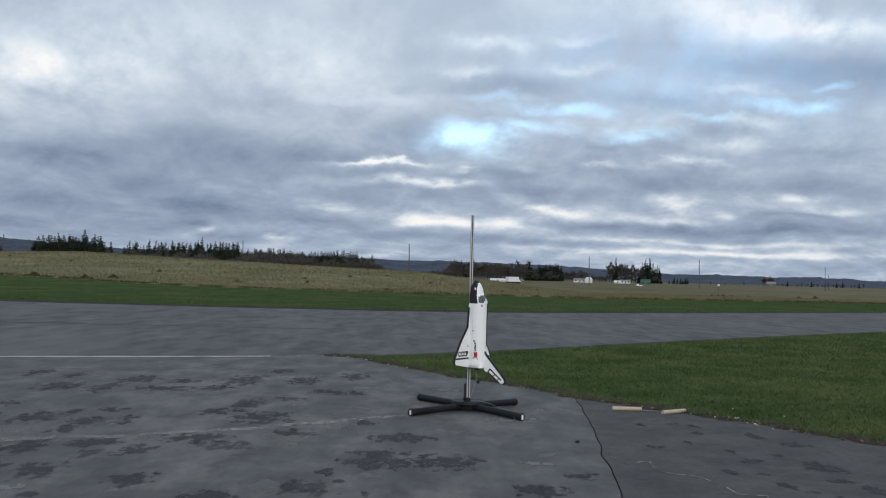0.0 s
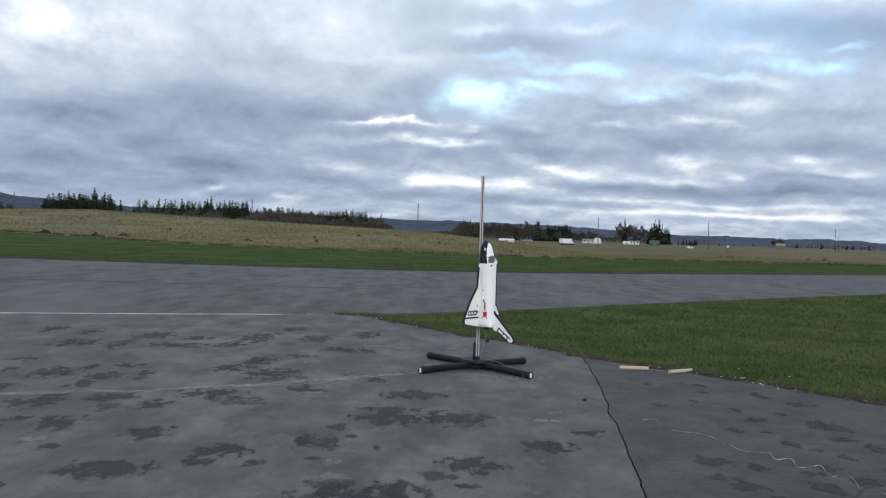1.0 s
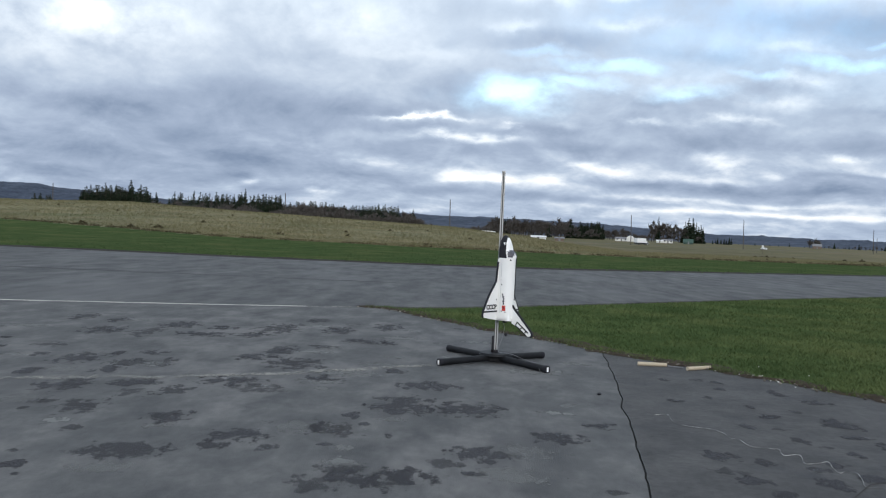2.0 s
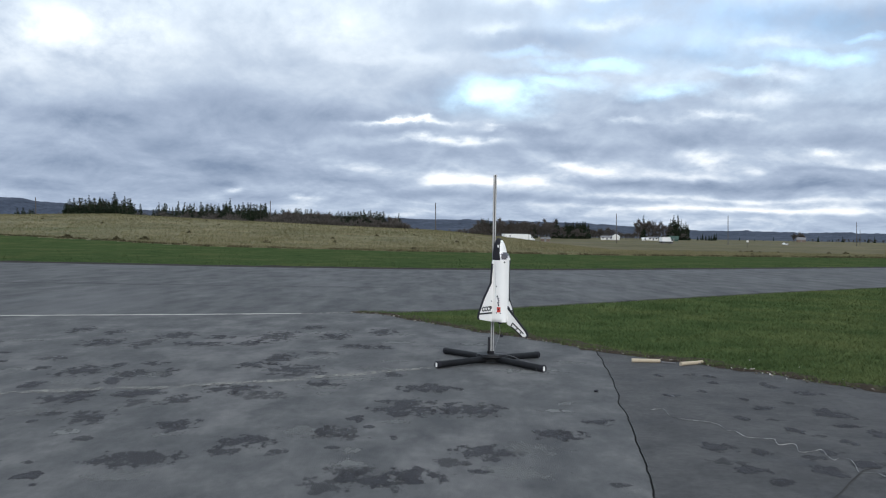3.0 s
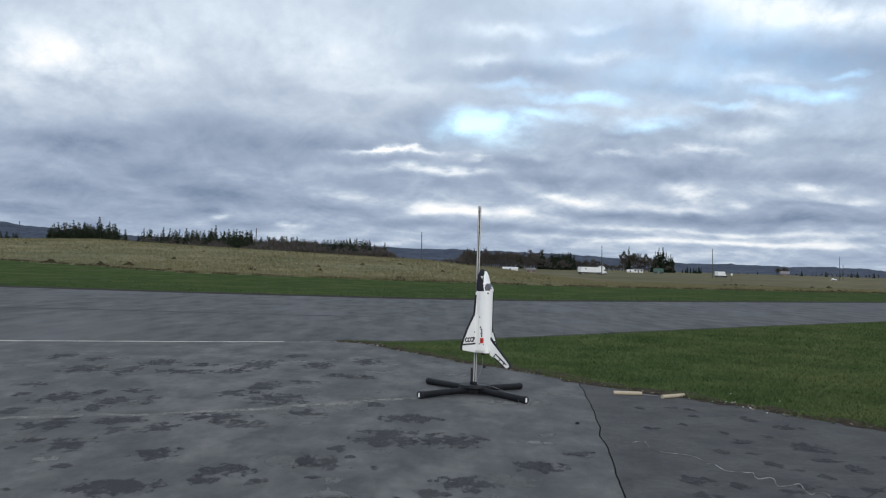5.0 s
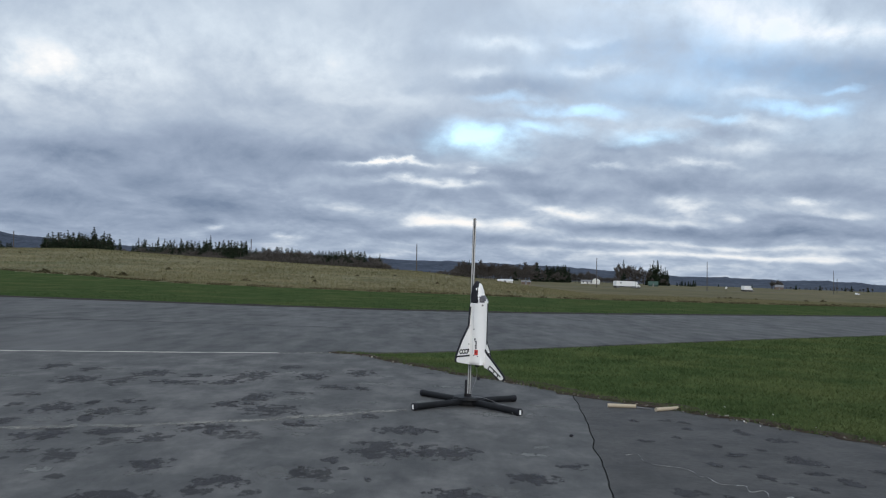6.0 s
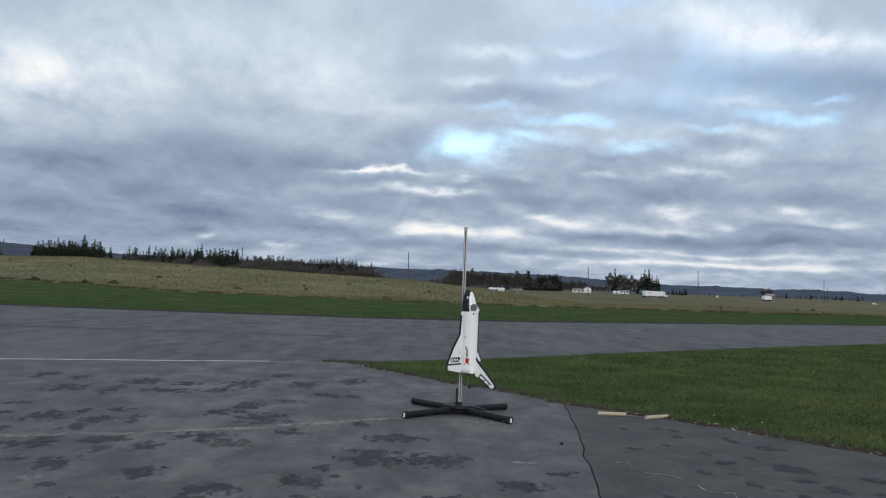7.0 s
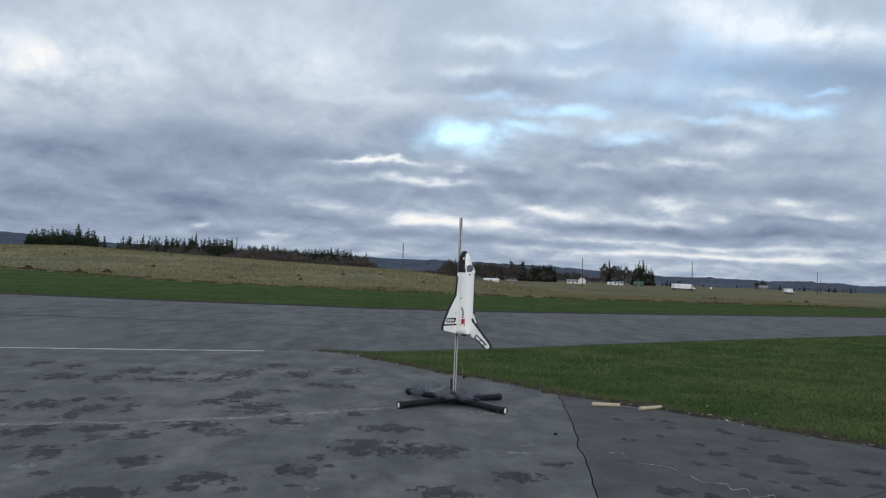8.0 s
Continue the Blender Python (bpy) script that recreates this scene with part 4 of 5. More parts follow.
    rowof("b", 815, 1060, 44, 443, 9, 830, 1.4)
    put("c", con, 16.0, 961, 433, 840, 1.1)
    put("c", con, 16.0, 922, 441, 840, 0.9)
    rowof("c", 974, 1018, 26, 440, 8, 845, 1.3)
    rowof("b", 1020, 1100, 20, 456, 6, 880, 1.2)
    for col, top in ((1103, 431), (1112, 428), (1124, 424), (1130, 432), (1142, 436), (1150, 434), (1158, 436), (1107, 435), (1120, 430), (1136, 438)):
        put("b", bare, 12.0, col, top, 920, 0.8)
    for col, top in ((1114, 427), (1167, 429), (1174, 428), (1161, 436), (1180, 436), (1188, 441), (1192, 445), (1170, 438), (1184, 444)):
        put("c", con, 16.0, col, top, 920, 0.95)
    rowof("b", 815, 1100, 40, 455, 6, 800, 1.6)
    rowof("b", 1100, 1195, 16, 458, 7, 910, 1.6)
    rowof("c", 1208, 1245, 8, 463, 4, 1000)
    rowof("b", 1374, 1396, 6, 459, 4, 1000, 0.9)
    rowof("b", 1398, 1560, 20, 473, 4, 1100)
    rowof("c", 1250, 1560, 14, 471, 5, 1500)
    for ob in con + bare:
        tagged(ob, group="woods beyond the meadow")
    co = np.concatenate(thicket)
    me = stuff_mesh("thicket", co.tolist(), np.arange(len(co)).reshape(-1, 3).tolist(), TWIGS)
    tagged(new("thicket", me), "grey-brown leafless undergrowth along the woods", "undergrowth", kind="stuff")


place_trees()


def brush_clump(seed):
    rng = random.Random(seed)
    bm = bmesh.new()
    for _ in range(60):
        a, r = rng.uniform(0, 6.283), rng.random() ** 0.6
        tip_mesh(rng, bm, (r * math.cos(a), 0.6 * r * math.sin(a), rng.uniform(0.0, 0.75) * (1.1 - r)), rng.uniform(0.12, 0.3), 0.9)
    ob = part("brush_clump", bm, BRUSH_AND_SHADE)
    return tagged(ob, "low dark clump of dead brush in the meadow", "shrub", group="brush in the meadow")


def place_brush():
    rng = random.Random(31)
    models = [brush_clump(k) for k in range(3)]
    spots = [(1285, 490, 0.8), (1296, 486, 0.7), (1305, 491, 0.8), (1318, 492, 0.7), (1350, 495, 0.7), (1440, 498, 0.8), (1470, 497, 1.2), (230, 463, 0.7), (310, 452, 0.6), (448, 471, 0.6),
             (60, 460, 0.8), (180, 462, 0.7), (710, 487, 0.6), (565, 465, 0.5), (785, 474, 0.5)]
    spots += [(rng.uniform(0, 1560), None, rng.uniform(0.25, 0.5)) for _ in range(40)]
    for k, (col, row, s) in enumerate(spots):
        u = bearing(col)
        y = rng.uniform(82, 190)
        if row:
            low = (row - horizon(col)) / 1607.0
            y = 82.0
            while y < 230 and (1.6 - ground_z(u * y, y)) / y > low:
                y += 2
        x = u * y
        y = max(y, brown_edge(x) + 1)
        m = pose(x, y, ground_z(x, y) - 0.05, 0, 0, rng.uniform(0, 360))
        ob = models[k] if k < 3 else copy_thing(models[k % 3], m)
        ob.matrix_basis = m
        ob.scale = (s, s, s * 0.8)


place_brush()

# ---- far buildings and poles ----


def gable(name, length, depth, wall, ridge, mat_wall, mat_roof, label, windows=0, gambrel=False):
    """A small building along x: walls, roof with eaves, door and windows."""
    thing = empty(name)
    part("wall", box(-length / 2, length / 2, -depth / 2, depth / 2, -0.5, wall), mat_wall, thing)
    d = depth / 2
    if gambrel:
        prof = [(-d - 0.4, wall - 0.2), (-d * 0.62, wall + (ridge - wall) * 0.62), (0, ridge), (d * 0.62, wall + (ridge - wall) * 0.62), (d + 0.4, wall - 0.2)]
    else:
        prof = [(-d - 0.4, wall - 0.15), (0, ridge), (d + 0.4, wall - 0.15)]
    bm = plate(prof, length + 0.7, "x")
    part("roof", bm, mat_roof, thing)
    part("door", box(-0.6, 0.6, -d - 0.06, -d - 0.003, 0, 2.1), ROOF_GREY, thing)
    for k in range(windows):
        x = -length / 2 + length * (k + 0.5) / windows
        if abs(x) > 1.4:
            w = part("window", box(x - 0.6, x + 0.6, -d - 0.05, -d - 0.003, 1.0, 2.2), GLASS_DARK, thing)
    return tagged(thing, label, "building")


def stand_at(ob, col, dist, turn=0.0, z=None):
    u = bearing(col)
    x, y = u * dist, dist
    ob.matrix_basis = pose(x, y, ground_z(x, y) if z is None else z, 0, 0, turn)
    return ob


stand_at(gable("long_shed", 8.0, 4, 2.0, 2.75, SIDING, ROOF_PALE, "long low shed with a pale metal roof"), 905, 505, -8)
stand_at(gable("long_shed", 5.2, 4, 1.7, 2.4, BROWN_WALL, ROOF_GREY, "small shed with a grey roof beside the trees"), 942, 530, -8)
stand_at(gable("barn", 6.2, 5.8, 2.9, 5.0, SIDING, SIDING, "white gambrel-roofed barn beside the highway", gambrel=True), 1066, 770, 75)
stand_at(gable("barn_wing", 10.0, 5, 1.8, 3.4, SIDING, ROOF_GREY, "low white wing of the farm with a grey roof", 3), 1050, 775, -6)
stand_at(gable("cottage", 8.0, 5, 2.0, 3.2, SIDING, ROOF_GREY, "small white house under the trees", 3), 1131, 785, -5)
stand_at(gable("cottage", 5.0, 4, 1.5, 2.5, SIDING, ROOF_PALE, "small pale house under the trees", 2), 1117, 780, -5)
stand_at(gable("field_shelter", 7.5, 6, 1.5, 4.3, GREEN_SHEET, GREEN_SHEET, "small green sheeted shelter in the field"), 1167, 760, -10)
stand_at(gable("farmhouse", 9.0, 6, 2.8, 5.4, BROWN_WALL, ROOF_GREY, "small brown house beside a bare tree"), 1391, 990, -20)


def field_sign():
    thing = empty("field_sign")
    part("post", rod((0, 0, -0.2), (0, 0, 2.3), 0.06), POLE_WOOD, thing)
    part("board", plate([(0.42 * math.cos(k * 0.524), 2.6 + 0.42 * math.sin(k * 0.524)) for k in range(12)], 0.06), SIDING, thing)
    return tagged(thing, "small round white board on a post", "sign")


stand_at(field_sign(), 1297, 330)


def utility_pole(height, arm=True):
    pole = empty("utility_pole")
    part("post", rod((0, 0, -0.5), (0, 0, height), 0.24, 0.17, 9), POLE_WOOD, pole)
    if arm:
        part("crossarm", box(-1.1, 1.1, -0.09, 0.09, height - 1.3, height - 1.1), POLE_WOOD, pole)
        for x in (-0.95, 0.95):
            part("insulator", rod((x, 0, height - 1.1), (x, 0, height - 0.8), 0.07, 0.05, 8), ROOF_GREY, pole)
    return tagged(pole, "slim weathered wooden utility pole", "utility pole", group="utility poles by the highway")


for col, top, dist, arm in ((36, 384, 400, False), (455, 396, 400, False), (748, 403, 400, False), (1067, 426, 470, False), (1263, 432, 520, False), (1488, 446, 640, False), (1494, 460, 720, False)):
    x = bearing(col) * dist
    base = ground_z(x, dist)
    h = 1.6 + dist * (horizon(col) - top) / 1607.0 - base
    utility_pole(h, arm).matrix_basis = pose(x, dist, base, 0, -1.2, 0)

# ---- vehicles on the highway ----


def wheel(parent, x, y, r, width=0.28):
    w = part("wheel", rod((x, y - width / 2, r), (x, y + width / 2, r), r, None, 20), TYRE, parent)
    part("rim", rod((x, y - width / 2 - 0.01, r), (x, y + width / 2 + 0.01, r), r * 0.55, None, 14), ROOF_PALE, w)
    return w


def cab_outline(x0, x1, z0, z1, nose):
    return [(x0, z0), (x1, z0), (x1, z0 + (z1 - z0) * 0.42), (x1 - nose, z0 + (z1 - z0) * 0.5), (x1 - nose - 0.55, z1), (x0, z1)]


def box_truck():
    v = empty("box_truck")
    part("cargo_box", box(-5.4, 1.7, -1.25, 1.25, 1.2, 3.75, 0.05), TRUCK_WHITE, v)
    part("cab", plate(cab_outline(1.78, 3.9, 0.55, 2.35, 0.75), 2.0), TRUCK_WHITE, v)
    part("windscreen", plate([(2.62, 1.52), (3.12, 1.52), (2.66, 2.2), (2.62, 2.2)], 2.03), GLASS_DARK, v)
    part("frame", box(-5.3, 3.6, -1.15, 1.15, 0.5, 1.2), BLACK, v)
    part("bumper", box(3.9, 4.02, -1.0, 1.0, 0.45, 0.75), BLACK, v)
    for x in (-3.6, 2.9):
        for y in (-0.95, 0.95):
            wheel(v, x, y, 0.45)
    return tagged(v, "white box truck with a plain cargo body", "truck")


def semi_truck():
    v = empty("semi_truck")
    part("trailer", box(-10.0, 5.4, -1.28, 1.28, 1.15, 4.0, 0.06), TRUCK_WHITE, v)
    part("mark", box(-7.0, -5.9, -1.30, -1.285, 2.6, 3.3), ROOF_GREY, v, "small grey mark on the trailer side")
    part("cab", plate([(6.1, 0.7), (9.8, 0.7), (9.8, 1.7), (8.2, 2.0), (7.8, 3.0), (6.9, 3.75), (6.1, 3.85)], 2.3), TRUCK_WHITE, v)
    part("windscreen", plate([(7.35, 2.05), (8.12, 2.05), (7.76, 2.9), (7.35, 2.9)], 2.33), GLASS_DARK, v)
    part("frame", box(-9.8, 9.5, -1.15, 1.15, 0.55, 1.15), BLACK, v)
    part("skirt", box(-4.0, 3.0, -1.2, 1.2, 0.75, 1.13), ROOF_GREY, v)
    for x in (-9.0, -7.8, 5.2, 6.4, 9.0):
        for y in (-1.0, 1.0):
            wheel(v, x, y, 0.5)
    return tagged(v, "white semi-trailer truck with a long plain trailer", "truck")


def car():
    v = empty("car")
    part("body", plate([(-2.2, 0.35), (2.2, 0.35), (2.25, 0.75), (1.2, 0.95), (0.55, 1.42), (-1.1, 1.45), (-1.9, 1.0), (-2.25, 0.9)], 1.72), TRUCK_WHITE, v)
    part("side_window", plate([(-1.5, 0.98), (1.0, 0.98), (0.5, 1.36), (-1.05, 1.38)], 1.75), GLASS_DARK, v)
    for x in (-1.35, 1.4):
        for y in (-0.8, 0.8):
            wheel(v, x, y, 0.33, 0.2)
    return tagged(v, "small white passenger car", "car")


BOX_TRUCK, SEMI_TRUCK, CAR = box_truck(), semi_truck(), car()

# ---- the launch stand ----
STAND_AT = Vector((0.452, 11.32, 0))


def launch_stand():
    s = empty("launch_stand", Matrix.Translation(STAND_AT))
    ends = ((-0.665, -0.57), (0.568, -0.72), (-0.58, 0.75), (0.608, 0.51))
    for k, (x, y) in enumerate(ends):
        end = Vector((x, y, 0.043))
        way = Vector((x, y, 0)).normalized()
        start = way * 0.10 + Vector((0, 0, 0.055))
        bm = rod(start, end, 0.040, None, 20)
        leg = part("leg", bm, FOAM, s, smooth=False)
        part("end_cap", rod(end - way * 0.03, end + way * 0.012, 0.044, None, 20), BLACK, leg)
        if k < 2:
            part("cap_mark", box(-0.012, 0.012, -0.003, 0.003, -0.026, 0.026), WHITE, leg, "white mark on the end cap",
                 at=Matrix.Translation(end + way * 0.016) @ pose(0, 0, 0, 0, 0, math.degrees(math.atan2(way.y, way.x)) + 90))
    part("hub_plate", rod((0, 0, 0.085), (0, 0, 0.115), 0.20, 0.19, 32), FOAM, s)
    part("hub_block", box(-0.11, 0.11, -0.11, 0.11, 0.02, 0.085, 0.01), FOAM, s)
    part("post", box(-0.054, -0.026, -0.03, 0.0, 0.11, 0.32, 0.004), BLACK, s)
    part("pivot", box(-0.058, 0.03, -0.03, 0.03, 0.115, 0.15, 0.006), BLACK, s)
    rail = part("rail", box(-0.019, 0.019, -0.019, 0.019, 0.09, 2.335, 0.002), ALUMINIUM, s)
    for a in range(4):
        part("slot", box(-0.0055, 0.0055, -0.0205, -0.0195, 0.12, 2.33), SLOT, rail, at=pose(0, 0, 0, 0, 0, 90 * a + 45 * 0))
    return tagged(s, "black pipe launch stand with an aluminium rail standing on asphalt", "launch stand")


launch_stand()


def curve_wire(name, pts, r, mat, label, seed, wob):
    cu = bpy.data.curves.new(name, "CURVE")
    cu.dimensions, cu.bevel_depth, cu.bevel_resolution = "3D", r, 2
    sp = cu.splines.new("POLY")
    line = []

    def bow(j, f):
        """A smooth curve through the points, between the j-th and the next."""
        p, a, b, q = (pts[max(0, min(len(pts) - 1, j + k))] for k in (-1, 0, 1, 2))
        return [0.5 * (2 * a[i] + (b[i] - p[i]) * f + (2 * p[i] - 5 * a[i] + 4 * b[i] - q[i]) * f * f + (3 * a[i] - p[i] - 3 * b[i] + q[i]) * f ** 3) for i in range(3)]

    for j in range(len(pts) - 1):
        for k in range(8):
            f = k / 8
            p = bow(j, f)
            n = noise.noise(Vector((p[0] * 5.0, p[1] * 5.0, seed))) * wob
            line.append((p[0] + n, p[1] + n * 0.8, p[2]))
    line.append(pts[-1])
    sp.points.add(len(line) - 1)
    for q, p in zip(sp.points, line):
        q.co = (*p, 1)
    cu.materials.append(mat)
    return tagged(new(name, cu), label, "wire")


WIRE_TURNS = [(1.81, 8.42), (1.92, 8.40), (1.93, 8.15), (2.01, 7.99), (2.17, 7.86), (2.25, 7.80), (2.25, 7.58), (2.30, 7.51), (2.33, 7.33), (2.44, 7.31), (2.47, 7.23), (2.53, 7.27), (2.51, 7.08), (2.62, 7.08), (2.59, 6.87), (2.69, 6.89), (2.76, 6.88), (2.73, 6.63), (2.81, 6.69), (2.85, 6.58), (2.79, 6.31), (2.89, 6.29), (2.89, 6.14), (3.00, 6.10)]
curve_wire("igniter_wire", [(px, py, 0.004 + 0.012 * (k % 3 == 1)) for k, (px, py) in enumerate(WIRE_TURNS)], 0.0017, WIRE,
           "thin pale wire lying in curls on the asphalt", 3, 0.03)
curve_wire("igniter_lead", [(0.535, 11.25, 0.50), (0.55, 11.24, 0.42), (0.54, 11.24, 0.36), (0.525, 11.22, 0.30), (0.49, 11.25, 0.14), (0.60, 11.2, 0.125), (0.80, 10.95, 0.092), (0.93, 10.74, 0.075), (0.96, 10.58, 0.006), (1.02, 10.5, 0.006)], 0.0025, ROOF_GREY,
           "thin grey lead hanging from the motor to the stand leg", 5, 0.02)
curve_wire("black_clip", [(0.556, 11.24, 0.36), (0.568, 11.24, 0.332)], 0.018, BLACK, "black clip on the end of the lead", 6, 0.0)


CRACK_LINE = [(3.9, 7.3), (3.37, 6.85), (3.04, 6.49), (2.84, 6.35), (2.59, 6.02), (2.3, 5.6)]
strip("crack", CRACK_LINE, 0.012, 0.0035, CRACK_AND_SHADE, "thin dark crack across the darker asphalt", 0.03)


def pebble(x, y, r, mat, label, name, z=0.0):
    bm = bmesh.new()
    bmesh.ops.create_icosphere(bm, subdivisions=2, radius=r)
    for v in bm.verts:
        v.co *= 1 + 0.3 * noise.noise(v.co * 60 + Vector((x, y, 0)))
        v.co.z *= 0.6
    ob = part(name, bm, mat)
    ob.matrix_basis = Matrix.Translation((x, y, z + r * 0.5))
    return tagged(ob, label, name, group="small litter by the grass")


for px, py, r in ((3.37, 11.16, 0.009), (3.53, 11.14, 0.011), (3.64, 11.14, 0.010), (3.62, 10.78, 0.008), (3.68, 10.70, 0.013), (3.76, 10.38, 0.009), (3.84, 11.93, 0.008), (4.27, 11.36, 0.008), (4.41, 10.41, 0.008)):
    pebble(px, py, r, WHITE_STONE, "small white pebble at the edge of the grass", "pebble", 0.01)
pebble(1.44, 9.33, 0.022, BLACK, "small dark crumb lying on the apron", "crumb")


def stick(a, b, r, label):
    a, b = Vector((*a, r * 0.95)), Vector((*b, r * 0.95))
    bm = rod((0, 0, -(b - a).length / 2), (0, 0, (b - a).length / 2), r, r * 0.92, 12)
    for v in bm.verts:
        v.co.x += 0.004 * noise.noise(v.co * 9)
    ob = part("wooden_stick", bm, WOOD)
    ob.matrix_basis = Matrix.Translation((a + b) / 2) @ (b - a).to_track_quat("Z", "Y").to_matrix().to_4x4()
    return tagged(ob, label, "stick", group="sticks on the asphalt")


stick((2.24, 11.60), (2.60, 11.60), 0.026, "short pale wooden stick lying on asphalt near the grass")
stick((2.80, 11.36), (3.13, 11.58), 0.025, "short pale wooden stick with a metal pin, beside the grass")
tagged(part("metal_pin", rod((2.62, 11.60, 0.012), (2.78, 11.52, 0.012), 0.007, None, 8), ROOF_GREY), "thin grey metal pin lying between two sticks", "pin")

# ---- the model shuttle on the rail: local z to the nose, x to its back, -y the near wing ----
SHUTTLE_AT = (0.540, 11.22, 0.524)
SHUTTLE_TURN = -37.0


def hull_ring(z):
    """Half width, belly and back of the hull at a height."""
    if z < 0.80:
        flare = 0.004 * smooth01((0.25 - z) / 0.25)
        return 0.100 + flare, -0.090, 0.116 + flare
    f = (z - 0.80) / 0.275
    w = 0.100 * math.sqrt(max(0.0, 1 - f ** 1.7))
    brow = 1 - smooth01((f - 0.10) / 0.26) * 0.34
    back = -0.045 + 0.161 * brow * math.sqrt(max(0.0, 1 - f ** 2.2))
    belly = -0.045 - 0.045 * math.sqrt(max(0.0, 1 - f ** 2.8))
    return w, belly, back


def hull_point(z, a):
    w, lo, hi = hull_ring(z)
    c, s = math.cos(a), math.sin(a)
    mid = lo + (hi - lo) * 0.42
    power = 0.50 if c < 0 else 0.85
    x = mid + (hi - mid if c > 0 else mid - lo) * math.copysign(abs(c) ** power, c)
    return x, w * math.copysign(abs(s) ** (0.62 if c < 0 else 0.9), s), z


def hull(levels, keep, inflate=0.0):
    """A band of the hull skin over the given heights, of the faces that keep() takes."""
    bm, n = bmesh.new(), 48
    rows = []
    for z in levels:
        rows.append([bm.verts.new(Vector(hull_point(z, 2 * math.pi * k / n)) + Vector((math.cos(2 * math.pi * k / n), math.sin(2 * math.pi * k / n), 0)) * inflate) for k in range(n)])
    for r0, r1 in zip(rows, rows[1:]):
        for k in range(n):
            q = (k + 1) % n
            mid = (r0[k].co + r0[q].co + r1[k].co + r1[q].co) / 4
            if keep(mid):
                bm.faces.new((r0[k], r0[q], r1[q], r1[k]))
    return bm, rows


def trimmed(bm):
    bmesh.ops.delete(bm, geom=[v for v in bm.verts if not v.link_faces], context="VERTS")
    return bm


def side_y(x, z):
    """Where the near side of the hull lies at a height, that far towards its back."""
    best = min(range(180, 361), key=lambda k: abs(hull_point(z, math.radians(k))[0] - x))
    return hull_point(z, math.radians(best))[1]


def text_plate(body, size, mat, parent, name, at, label=""):
    cu = bpy.data.curves.new(name, "FONT")
    cu.body, cu.size, cu.align_x, cu.align_y, cu.extrude, cu.offset = body, size, "CENTER", "CENTER", 0.0012, 0.0035
    tmp = bpy.data.objects.new(name, cu)
    scene.collection.objects.link(tmp)
    me = bpy.data.meshes.new_from_object(tmp.evaluated_get(bpy.context.evaluated_depsgraph_get()))
    bpy.data.objects.remove(tmp)
    me.materials.clear()
    me.materials.append(mat)
    return part(name, me, mat, parent, label, at=at)


